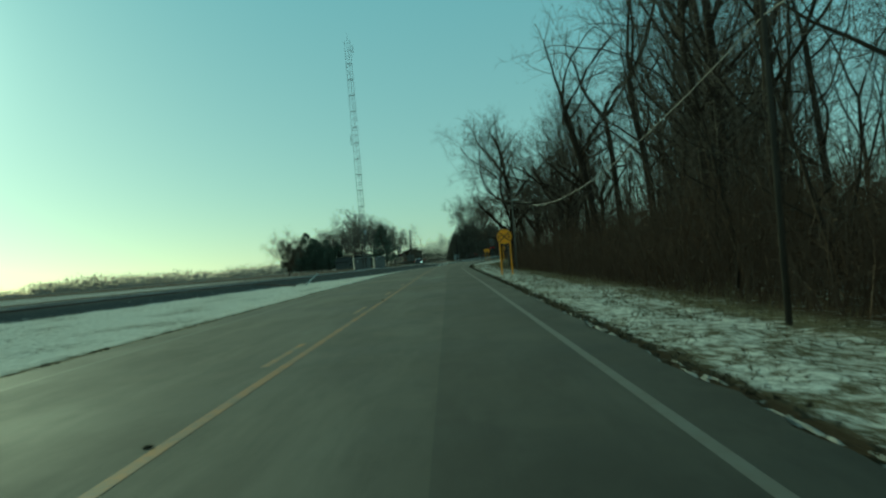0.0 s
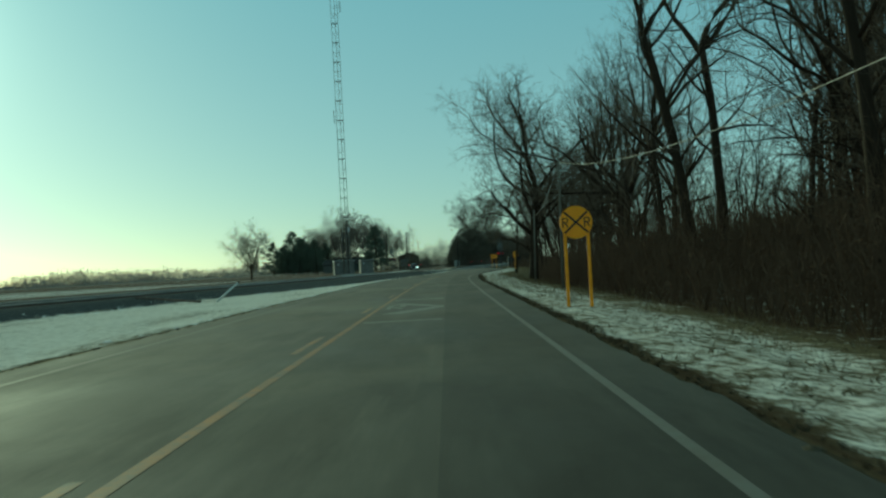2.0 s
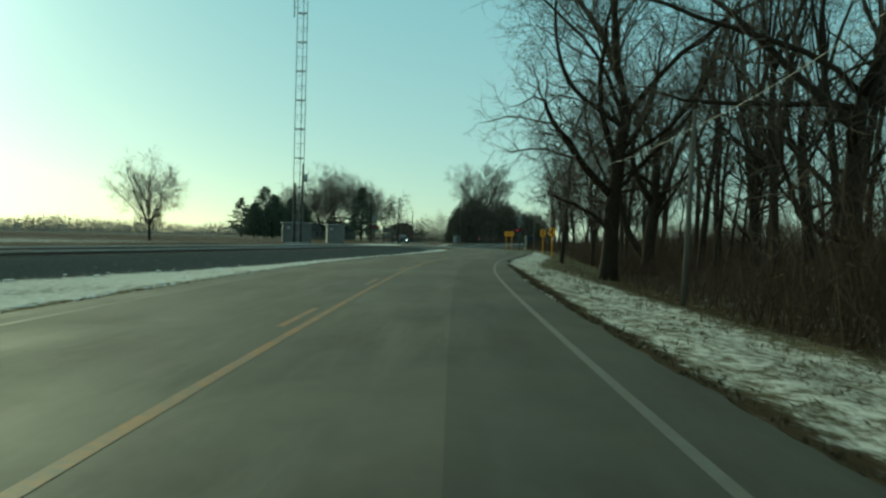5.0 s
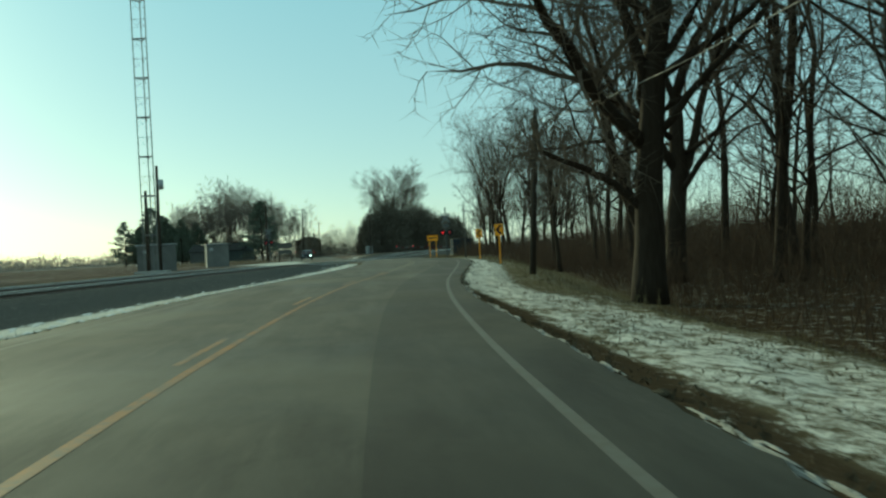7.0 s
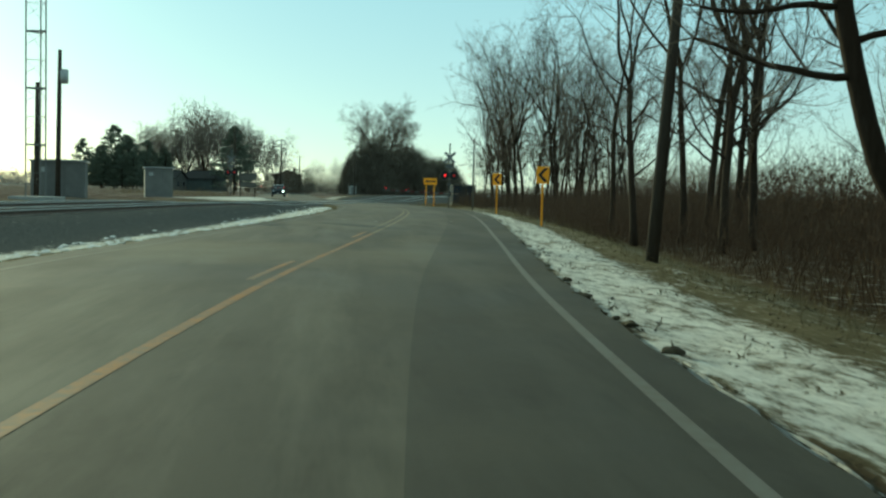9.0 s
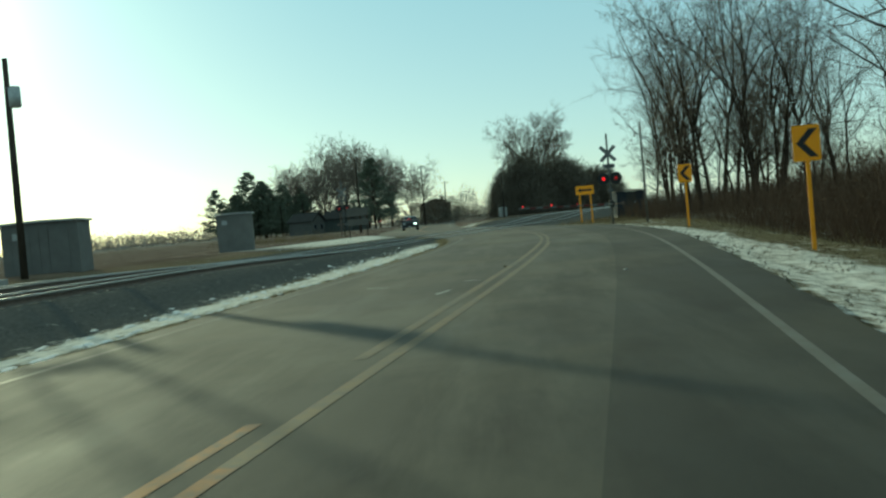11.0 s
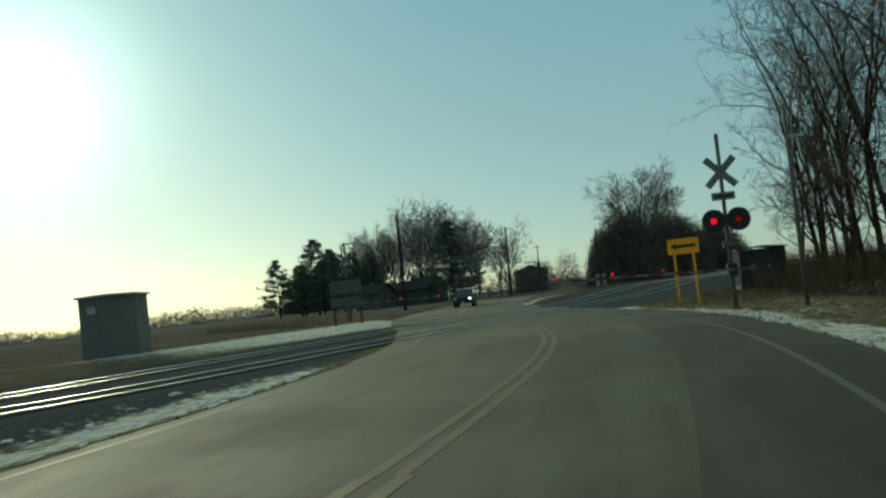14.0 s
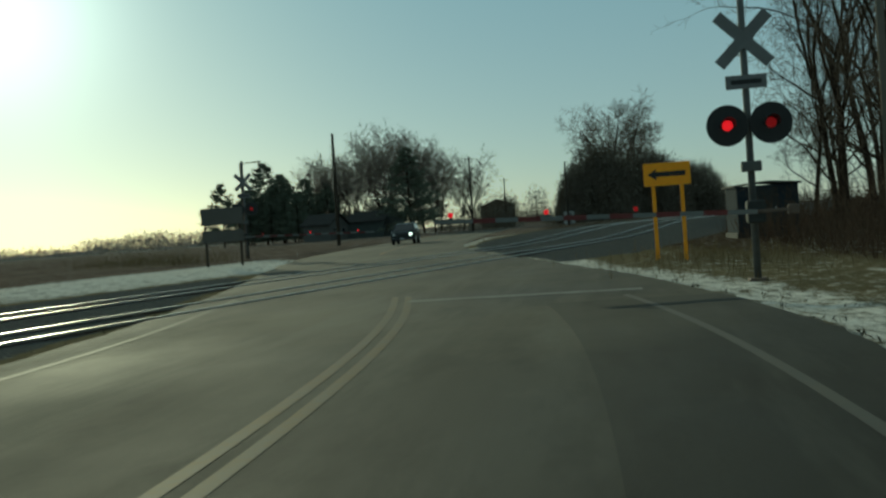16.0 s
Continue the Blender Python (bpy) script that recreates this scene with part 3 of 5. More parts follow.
def bare_tree(seed, height, radius, clear=0.40, limbs=5, leaders=3, spread=0.6, reach=0.42, kids=(7, 5, 4), thin=0.0065, mains=(), trunk_path=(), great=None, droop=0.0, gnarl=1.0, first=0.42):
    """Trunk and crown of a leafless tree. clear: the trunk's share of the height; limbs: side limbs along it, from its share first on; leaders: into how many it splits at its top;
    spread: how far those lean out; reach: a limb's length as a share of the height; kids: branches on a limb, on a branch and on a twig; thin: the finest twig;
    mains: great limbs as (height, azimuth, rise, length, radius); trunk_path: the trunk's own bends; great: a list that takes each limb as a mesh of its own."""
    rng = random.Random(seed)
    trunk, crown = Build(), Build()

    def grow(start, way, length, r, level, fork=True):
        n = (0, 8, 5, 3, 1)[level]
        wild = (0, 0.20, 0.27, 0.32, 0.40)[level] * gnarl
        rise = (0, 0.075, 0.055, 0.03 - droop, -droop)[level]
        bend = sway(rng, 0.10 * gnarl)
        pts, rad, p, d = [start], [r], start.copy(), way.copy()
        for i in range(n):
            d = (d + bend + sway(rng, wild) + Vector((0, 0, rise))).normalized()
            p = p + d * length / n
            pts.append(p.copy())
            rad.append(max(r * (1 - (i + 1) / n * (0, 0.62, 0.66, 0.70, 0.9)[level]), thin * 0.55))
        if level == 1:
            into = trunk
            if great is not None:
                into = Build()
                great.append(into)
            into.tube(pts, rad, 6)
        else:
            crown.spike(pts, rad)
        if level == 4:
            return
        count = kids[level - 1]
        low = (0, 0.24, 0.22, 0.15)[level]
        turn = rng.uniform(0, 6.28)
        for k in range(count):
            s = low + (1 - low) * (k + rng.random()) / count
            i = min(int(s * n), n - 1)
            q = pts[i].lerp(pts[i + 1], s * n - i)
            along = (pts[i + 1] - pts[i]).normalized()
            a = along.cross(Vector((0.2, 0.1, 0.97))).normalized()
            b = along.cross(a)
            turn += 2.4 + rng.uniform(-0.7, 0.7)
            side = a * math.cos(turn) + b * math.sin(turn)
            lean = rng.uniform(0.7, 1.6)
            size = length * (0, 0.52, 0.54, 0.62)[level] * rng.uniform(0.6, 1.25) * (1.25 - 0.65 * s)
            grow(q, (along + side * lean).normalized(), size, max(rad[i] * rng.uniform(0.30, 0.52), thin), level + 1)
        if level == 1 and fork:
            for sgn in (-1, 1):
                side = sway(rng, 0.55) + Vector((0, 0, 0.15))
                grow(pts[-1], (d + side * sgn).normalized(), length * rng.uniform(0.34, 0.5), rad[-1] * 0.8, 2)

    top = height * clear
    if trunk_path:
        knots = [Vector(q) for q in trunk_path]
        pts = []
        for i in range(len(knots) - 1):
            pts += [knots[i].lerp(knots[i + 1], f) for f in (0.0, 0.5)]
        pts.append(knots[-1])
        for i in range(1, len(pts) - 1):
            pts[i] = (pts[i - 1] + pts[i] * 2 + pts[i + 1]) / 4
    else:
        p, d = Vector((0, 0, -0.3)), Vector((rng.uniform(-.08, .08), rng.uniform(-.08, .08), 1)).normalized()
        pts = [p.copy()]
        for i in range(9):
            d = (d + sway(rng, 0.07 * gnarl) + Vector((0, 0, 0.05))).normalized()
            p = p + d * (top + 0.3) / 9
            pts.append(p.copy())
    n = len(pts) - 1
    rad = [radius * (1.30 if i == 0 else 1.06 if i == 1 else 1.0 - 0.38 * i / n) for i in range(n + 1)]
    trunk.tube(pts, rad, 10)
    ang = rng.uniform(0, 6.28)
    for k in range(limbs):
        s = first + (0.98 - first) * (k + rng.random()) / max(limbs, 1)
        i = min(int(s * n), n - 1)
        ang += 2.4 + rng.uniform(-0.6, 0.6)
        out = rng.uniform(0.8, 1.5)
        grow(pts[i].lerp(pts[i + 1], s * n - i), Vector((math.cos(ang) * out, math.sin(ang) * out, 0.8)).normalized(), height * reach * rng.uniform(0.45, 0.8), rad[i] * rng.uniform(0.30, 0.48), 1)
    for h, az, rise, size, r1 in mains:
        i = max(j for j in range(n) if pts[j].z <= h)
        q = pts[i].lerp(pts[i + 1], min(1.0, (h - pts[i].z) / max(0.1, pts[i + 1].z - pts[i].z)))
        grow(q, Vector((math.cos(radians(az)), math.sin(radians(az)), rise)).normalized(), size, r1, 1)
    for k in range(leaders):
        a = ang + 6.28 * k / leaders + rng.uniform(-0.5, 0.5)
        out = spread * rng.uniform(0.45, 1.1)
        grow(pts[-1], Vector((math.cos(a) * out, math.sin(a) * out, 1)).normalized(), (height - top) * rng.uniform(0.72, 0.95), rad[-1] * (0.86 if k == 0 else rng.uniform(0.55, 0.80)), 1)
    return trunk, crown


def make_tree(name, label, seed, *a, group="roadside trees", twig=None, **k):
    twig = twig or TWIG
    t = thing(name, (0, 0, 0), label, "tree", group)
    limbs = [] if "mains" in k else None
    trunk, crown = bare_tree(seed, *a, great=limbs, **k)
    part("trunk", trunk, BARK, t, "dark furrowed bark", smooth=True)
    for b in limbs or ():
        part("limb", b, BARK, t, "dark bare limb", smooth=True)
    part("crown", crown, twig, t, "bare twigs")
    return t


def place(master, x, y, size, turn, tilt=0.0, used=[]):
    """The first call for a master moves it, further calls copy it."""
    z = ground_height(x, y) if y < 320 else 0.0
    m = pose(x, y, z, 0, tilt, 0) @ pose(0, 0, 0, 0, 0, turn)
    if master.name in used:
        ob = copy_thing(master, m)
    else:
        used.append(master.name)
        ob = master
        ob.matrix_basis = m
    ob.scale = (size, size, size)
    return ob


TALL = [make_tree("bare_tree", "tall slender bare tree at the wood's edge", s, 20, 0.23, 0.50, 6, 3, 0.50, 0.36, (6, 5, 6)) for s in (11, 12, 13, 14)]
OAK = [make_tree("oak_tree", "spreading bare oak at the wood's edge", s, 18, 0.34, 0.36, 6, 4, 0.85, 0.50, (7, 5, 4), gnarl=1.25) for s in (21, 22)]
THIN = [make_tree("young_tree", "thin young bare tree in the wood", s, 13, 0.09, 0.46, 6, 2, 0.55, 0.34, (4, 3, 2), 0.010, first=0.2) for s in (31, 32, 33)]
BACK = [make_tree("wood_tree", "bare tree standing deep in the wood", s, 18, 0.16, 0.46, 6, 2, 0.60, 0.40, (4, 3, 3), 0.014, first=0.22) for s in (16, 17, 18)]
CLUMP = [make_tree("clump_tree", "bare tree in the clump behind the crossing", s, 17.5, 0.19, 0.40, 6, 4, 0.36, 0.34, (6, 5, 6), 0.011, gnarl=0.95, first=0.34) for s in (36, 37, 38)]
rng = random.Random(5)

# trees that stand out one by one
GREAT = make_tree("great_oak", "massive old bare oak with low spreading limbs beside the road", 25, 23.5, 0.50, 0.40, 3, 4, 0.50, 0.46, (11, 8, 7), 0.011, gnarl=1.2, droop=0.015,
                  mains=((4.7, 182, 0.95, 9.5, 0.24), (6.3, 176, 1.25, 9.5, 0.21), (2.6, 184, 1.7, 4.6, 0.15), (3.0, 178, 0.1, 1.5, 0.07), (8.6, 180, 0.85, 11.0, 0.15), (8.9, 196, 1.3, 11.0, 0.13), (5.2, 140, 0.7, 6.0, 0.10), (7.2, 345, 1.1, 7.0, 0.15), (5.0, 330, 0.8, 7.5, 0.14), (6.4, 60, 0.7, 6.5, 0.13),
                         (5.6, 12, 1.0, 6.0, 0.10), (7.6, 90, 0.8, 6.0, 0.11)))
place(GREAT, 9.1, 150.2, 1.0, 0)
FORKED = make_tree("forked_oak", "large bare oak forking low into upright limbs", 26, 22, 0.46, 0.36, 1, 2, 0.50, 0.44, (8, 6, 6), gnarl=1.15,
                   mains=((3.9, 4, 1.5, 11.0, 0.24), (4.6, 178, 2.6, 10.0, 0.22), (5.4, 350, 0.5, 5.5, 0.12), (6.0, 190, 0.8, 7.0, 0.15)))
place(FORKED, 13.6, 162.0, 1.0, 0)
BENT = make_tree("bent_tree", "bare tree whose trunk bends low before it rises", 27, 14, 0.30, 0.62, 3, 3, 0.7, 0.42, (8, 6, 4), gnarl=1.25,
                 trunk_path=((0.2, 0, -0.3), (-0.7, 0, 1.3), (-1.9, 0, 2.7), (-2.5, 0.1, 5.0), (-3.0, 0.1, 7.2), (-3.2, 0, 9.0)),
                 mains=((4.9, 182, -0.10, 3.8, 0.10), (6.4, 176, 0.05, 3.4, 0.09), (5.6, 350, 0.4, 4.0, 0.09), (7.2, 20, 0.8, 5.0, 0.12)))
place(BENT, 14.6, 165.0, 1.0, 0)
LEANING = make_tree("leaning_tree", "tall bare tree leaning towards the road with a high fork", 28, 24, 0.36, 0.60, 5, 3, 0.55, 0.34, (7, 6, 4), gnarl=1.2,
                    trunk_path=((0, 0, -0.3), (-0.5, 0, 4.0), (-1.0, 0, 8.0), (-2.0, 0, 12.5), (-2.4, 0, 14.0)), mains=((6.5, 190, 1.0, 6.0, 0.12), (9.5, 20, 1.1, 6.0, 0.13)))
place(LEANING, 14.2, 97.0, 1.0, 0)
YTREE = make_tree("tall_forked_tree", "tall straight bare tree that splits high into two crooked limbs", 29, 24, 0.34, 0.58, 3, 1, 0.3, 0.34, (7, 6, 4), gnarl=1.35,
                  mains=((13.2, 184, 1.4, 8.0, 0.20), (13.6, 2, 0.75, 8.5, 0.20), (8.8, 0, 0.15, 3.5, 0.10), (10.5, 190, 0.8, 4.5, 0.10)))
place(YTREE, 16.5, 100.5, 1.0, 0)
LIMBED = make_tree("limbed_oak", "thick bare oak with wide crooked limbs and one long low limb", 30, 21, 0.44, 0.38, 2, 3, 0.7, 0.46, (8, 6, 4), gnarl=1.3,
                   mains=((2.3, 182, 0.22, 6.0, 0.17), (6.6, 178, 0.9, 9.0, 0.22), (7.0, 10, 1.2, 8.0, 0.19), (5.5, 200, 0.6, 5.0, 0.11), (7.4, 165, 0.5, 8.0, 0.15)))
place(LIMBED, 15.8, 131.9, 1.0, 0)
for k, (i, x, y, s, a) in enumerate([(0, 17.5, 118, 0.95, 200), (1, 12.8, 112, 0.95, 300), (0, 19.0, 83, 0.85, 90), (1, 18.0, 143, 1.0, 20)]):
    place(OAK[i], x, y, s, a)
for k, (x, y, s) in enumerate([(15.7, 156.2, 1.05), (19.4, 195, 0.92), (20.3, 196, 0.95), (20.9, 195, 0.86), (21.6, 197, 0.9), (11.5, 24, 1.1), (12.2, 38, 1.2), (12.3, 48, 1.3), (13.3, 54, 1.25), (14.3, 55.5, 1.15), (16.8, 74, 1.0), (14.4, 71.8, 1.25), (25.0, 50, 1.2), (19.2, 76, 1.1), (21.0, 88, 1.1),
                                (15.0, 108, 1.0), (18.4, 126, 0.95), (17.0, 136, 1.0), (16.0, 142, 1.05), (17.6, 150, 1.05), (15.5, 182, 0.8), (13.4, 187, 0.7), (14.6, 196, 0.68), (18.0, 160, 1.0), (19.0, 140, 1.1), (17.5, 184, 0.85), (16.5, 190, 0.8), (18.0, 72, 1.1)]):
    place(TALL[k % 4], x, y, s, 77 * k, rng.uniform(-3, 3))
# the wood behind
for k in range(34):
    y = rng.uniform(8, 128)
    x, size, turn, tilt = max(14, 0.225 * (min(y, 100) - 9) + 1.5) + 24 * rng.random(), rng.uniform(0.75, 1.1), rng.uniform(0, 360), rng.uniform(-4, 4)
    if not (26 < y < 72 and x < 30):
        place((BACK if k % 3 else THIN)[k % 3], x, y, size, turn, tilt)
for k in range(22):
    y = rng.uniform(128, 212)
    place((BACK if k % 4 else THIN)[k % 3], 21 + 24 * rng.random() + 2 * step(160, 200, y), y, rng.uniform(0.75, 1.05) * (1 - 0.15 * step(150, 200, y)), rng.uniform(0, 360), rng.uniform(-4, 4))
for k in range(18):
    y = rng.uniform(8, 92)
    place(BACK[k % 3], max(11.5, 0.225 * (y - 9) + 1.5) + 13 * rng.random(), y, rng.uniform(0.8, 1.15), rng.uniform(0, 360), rng.uniform(-4, 4))
for k in range(26):
    y = rng.uniform(10, 125)
    place(THIN[k % 3], max(8.8, 0.225 * (min(y, 92) - 9) + 1) + 7 * rng.random(), y, rng.uniform(0.55, 1.0), rng.uniform(0, 360), rng.uniform(-5, 5))
for k in range(15):
    y = rng.uniform(70, 108)
    place((BACK, BACK, TALL)[k % 3][k % 3], max(0.225 * (y - 9) + 1.5, 0.28 * (y - 36)) + 11 * rng.random(), y, rng.uniform(0.85, 1.15), rng.uniform(0, 360), rng.uniform(-3, 3))
for k in range(22):
    y = rng.uniform(80, 125)
    place((BACK, TALL, BACK, BACK)[k % 4][k % 3], 21.5 + 0.30 * (y - 84) + 7 * rng.random(), y, rng.uniform(0.9, 1.2), rng.uniform(0, 360), rng.uniform(-3, 3))
for k, (x, y, s) in enumerate([(17.2, 77, 1.05), (19.0, 86, 1.1), (18.0, 85, 0.95), (17.6, 88, 1.1), (22.0, 92, 1.15), (21.0, 93, 1.0), (24.0, 97, 1.1), (23.0, 100, 1.15), (20.4, 89, 1.05), (19.6, 92, 1.0), (25.5, 101, 1.2)]):
    place((BACK, BACK, TALL)[k % 3][k % 3], x, y, s, 67 * k, rng.uniform(-3, 3))
for k in range(18):
    y = rng.uniform(140, 182)
    x = max(16.5, (y - 112) * math.tan(radians(rng.uniform(17, 30))))
    place((BACK, TALL, BACK)[k % 3][k % 3], x, y, rng.uniform(0.85, 1.1), rng.uniform(0, 360), rng.uniform(-3, 3))
# the clump behind the crossing signal
for k in range(32):
    y = rng.uniform(246, 290)
    x = 18.0 + 0.12 * (y - 240) + 17 * rng.random() ** 1.2
    place((CLUMP, BACK, CLUMP, THIN)[k % 4][k % 3], x, y, rng.uniform(0.85, 1.1), rng.uniform(0, 360), rng.uniform(-1, 4))
for k, (x, y, s, tilt) in enumerate([(16.9, 255, 0.66, -1), (17.3, 251, 0.62, -2), (16.4, 259, 0.60, 0), (17.6, 249, 0.80, -1), (18.2, 248, 0.9, -1), (18.6, 256, 0.85, -3), (19.4, 250, 0.95, 0), (17.6, 260, 0.85, -2), (18.4, 263, 0.95, -1), (19.8, 262, 1.0, 0)]):
    place(CLUMP[k % 3], x, y, s, 110 * k + 200, tilt)
# trees beyond the tracks and round the far houses
LONE = make_tree("field_tree", "round bare tree standing alone in the field", 41, 7.4, 0.16, 0.22, 6, 11, 1.15, 0.42, (8, 8, 5), 0.013, gnarl=0.5, group="far trees")
place(LONE, -29.6, 195.5, 1.0, 10)
FAR = [make_tree("far_tree", "bare tree beside the far houses", s, 15, 0.24, 0.24, 4, 6, 0.50, 0.40, (8, 6, 4), 0.040, gnarl=0.38, first=0.35, group="far trees", twig=FAR_TWIG) for s in (51, 52, 53)]
FAR_TOP = [max(v.co.z for c in t.children for v in c.data.vertices) for t in FAR]
for k, (x, y, top, a) in enumerate([(-33, 408, 18.0, 0), (-27, 402, 15.5, 70), (-38, 412, 16.0, 140), (-21.5, 398, 13.5, 200), (-44, 417, 16.0, 250), (-15.8, 407, 14.2, 30), (-30, 425, 18.5, 310), (-25, 430, 16.5, 100), (-37, 402, 15.5, 180), (-50, 430, 16.0, 20),
                                    (-26, 414, 17.0, 155), (-40.5, 406, 15.0, 210), (-35, 417, 18.5, 260), (-39.6, 451, 24.0, 120), (-46, 410, 14.5, 90), (-19.5, 425, 12.5, 330)]):
    place(FAR[k % 3], x, y, 1.15 * top / FAR_TOP[k % 3], a)
BIG = make_tree("big_tree", "large round-crowned bare tree over a thicket", 61, 30, 0.75, 0.34, 6, 8, 0.85, 0.42, (10, 9, 8), 0.052, gnarl=0.42, group="far trees", twig=FAR_TWIG)
place(BIG, 13.2, 470, 0.84, 40)


# ---- evergreens and thickets ----
def pine(seed, height, width):
    r = random.Random(seed)
    trunk, needles = Build(), Build()
    trunk.tube([V(0, 0, -0.2), V(0.05, 0, height * 0.5), V(0, 0.05, height)], [height * 0.018, height * 0.011, 0.02], 6)
    z = height * 0.11
    while z < height:
        share = 1 - z / height
        for k in range(7):
            a = r.uniform(0, 6.28)
            reach = width * (share ** 0.75) * r.uniform(0.55, 1.1) + 0.25
            way = Vector((math.cos(a), math.sin(a), r.uniform(-0.05, 0.35)))
            tip = V(0, 0, z) + way * reach
            trunk.tube([V(0, 0, z), tip], [0.04, 0.012], 3, cap=False)
            for m in range(int(14 + reach * 10)):
                f = r.uniform(0.2, 1.05)
                p = V(0, 0, z).lerp(tip, f) + sway(r, 0.22)
                d = (way + sway(r, 0.9)).normalized() * r.uniform(0.35, 0.75)
                n = sway(r, 1).normalized() * r.uniform(0.07, 0.14)
                b = len(needles.v)
                needles.v += [p - n, p + n, p + d]
                needles.f.append((b, b + 1, b + 2))
        z += height * 0.042
    return trunk, needles


PINES = []
for s, w in ((71, 7.2), (72, 6.2)):
    t = thing("pine_tree", (0, 0, 0), "dark green pine beside the tracks", "tree", "row of pines")
    a, b = pine(s, 13, w)
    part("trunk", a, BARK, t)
    part("needles", b, NEEDLE, t, "dark green needles")
    PINES.append(t)
for k, (x, y, s) in enumerate([(-53.2, 400, 1.15), (-58.3, 391, 0.87), (-49.5, 398, 0.95), (-46.0, 402, 0.9), (-55.5, 396, 0.78), (-42.5, 404, 0.82), (-51.3, 394, 0.7), (-47.5, 393, 0.68), (-44.2, 397, 0.72), (-23.6, 385, 1.12), (-56.5, 402, 0.8), (-51.5, 405, 1.0), (-48.0, 400, 0.8), (-45.0, 394, 0.62), (-41.0, 398, 0.7), (-54.0, 393, 0.6), (-49.8, 392, 0.62), (-43.8, 388, 0.66)]):
    place(PINES[k % 2], x, y, s, 50 * k)


def thicket(name, label, lumps, count, blade, seed, mat, slim=(0.2, 0.45), rough=0.32):
    """A mass of many small twig clumps round several centres (x, y, half-width, half-depth, height)."""
    r = random.Random(seed)
    b = Build()
    total = sum(l[2] * l[4] for l in lumps)
    for x, y, w, d, h in lumps:
        for k in range(int(count * w * h / total)):
            while True:
                q = sway(r, 1.0)
                q.z = abs(q.z)
                if q.length < 1.0:
                    break
            q *= 0.72 + 0.3 * (0.32 - rough) + rough * noise.noise(q * 2.3 + Vector((x, y, 0))) + 0.2 * r.random()
            p = V(x + q.x * w, y + q.y * d, max(0.0, q.z * h * 1.02) - 0.1)
            u = sway(r, 1).normalized() * blade * r.uniform(0.5, 1.2)
            v = sway(r, 1).normalized() * blade * r.uniform(*slim)
            i = len(b.v)
            b.v += [p - v, p + v, p + u + Vector((0, 0, blade * 0.5))]
            b.f.append((i, i + 1, i + 2))
    return tagged(new(name, b.mesh(name, mat)), label, "thicket", kind="stuff")


thicket("thicket", "dense dark thicket below the big tree", [(8.0, 405, 8.6, 8, 14.8), (17, 412, 9, 8, 13.8), (25.5, 420, 8.5, 8, 10.8), (3.6, 402, 4.2, 6, 11)], 100000, 0.95, 81, THICKET, (0.05, 0.11), 0.10)
thicket("hedge", "dark shrubs beside the far houses", [(-13, 440, 6, 5, 9), (-7.5, 480, 5, 5, 11), (-19, 404, 5, 3, 3.2), (-4, 900, 10, 8, 24), (-7.6, 400, 2.4, 3, 7.2), (-10.6, 402, 2.6, 3, 5.6), (-13.6, 398, 2.2, 3, 5.0)], 26000, 0.5, 82, THICKET, (0.08, 0.2), 0.16)


def thorns(name, label, spots, height, mat, seed, thick=0.014, category="brush"):
    """Upright stems with side twigs, far too many to count."""
    r = random.Random(seed)
    b = Build()
    for x, y, s in spots:
        z = ground_height(x, y)
        lean = sway(r, 0.48)
        h = height * s * r.triangular(0.3, 1.45, 0.75)
        top = V(x + lean.x * h, y + lean.y * h, z + h)
        root = V(x, y, z - 0.05)
        mid = root.lerp(top, 0.5) + sway(r, 0.08 * h)
        b.spike([root, mid, top], [thick, thick * 0.75, 0.004])
        for k in range(3):
            f = r.uniform(0.2, 0.95)
            q = root.lerp(mid, f * 2) if f < 0.5 else mid.lerp(top, f * 2 - 1)
            w = (Vector((0, 0, 0.35)) + sway(r, 1.0)).normalized() * h * r.uniform(0.2, 0.42)
            b.spike([q, q + w], [thick * 0.6, 0.003])
    return tagged(new(name, b.mesh(name, mat)), label, category, kind="stuff")


def edge_spots(count, y0, y1, near, far, seed, power=1.6):
    r = random.Random(seed)
    spots = []
    while len(spots) < count:
        y = r.uniform(y0, y1)
        x = centre(min(y, 216)) + right_paved(y) + near + (far - near) * r.random() ** power
        if noise.noise(Vector((x * 0.25, y * 0.25, seed))) > -0.28 - 0.5 * r.random():
            spots.append((x, y, (0.45 + 1.1 * max(0.0, 0.5 + 0.9 * noise.noise(Vector((x * 0.16, y * 0.10, seed + 3))))) * (0.65 + 0.4 * r.random()) * (0.7 + 0.3 * min(1, (x - centre(min(y, 216)) - right_paved(y) - near) / 3))))
    return spots


thorns("brush", "tangled brown brush along the wood's edge", edge_spots(11000, 4, 118, 5.0, 24, 91, 1.1), 3.9, BRUSH, 91, 0.017)
thorns("brush", "tangled brown brush along the wood's edge", edge_spots(6800, 116, 222, 6.0, 20, 92, 1.0), 1.85, BRUSH, 92, 0.013)
thorns("brush", "tall thin saplings rising from the brush", edge_spots(1100, 125, 222, 7.0, 24, 191, 0.9), 4.6, BRUSH, 191, 0.014)
thorns("brush", "tall thin saplings rising from the brush", edge_spots(1100, 4, 125, 6.0, 22, 192, 0.9), 5.0, BRUSH, 192, 0.015)
thorns("brush", "tangled brown brush along the wood's edge", edge_spots(2400, 186, 228, 4.6, 13, 97, 0.9), 2.3, BRUSH, 97, 0.013)
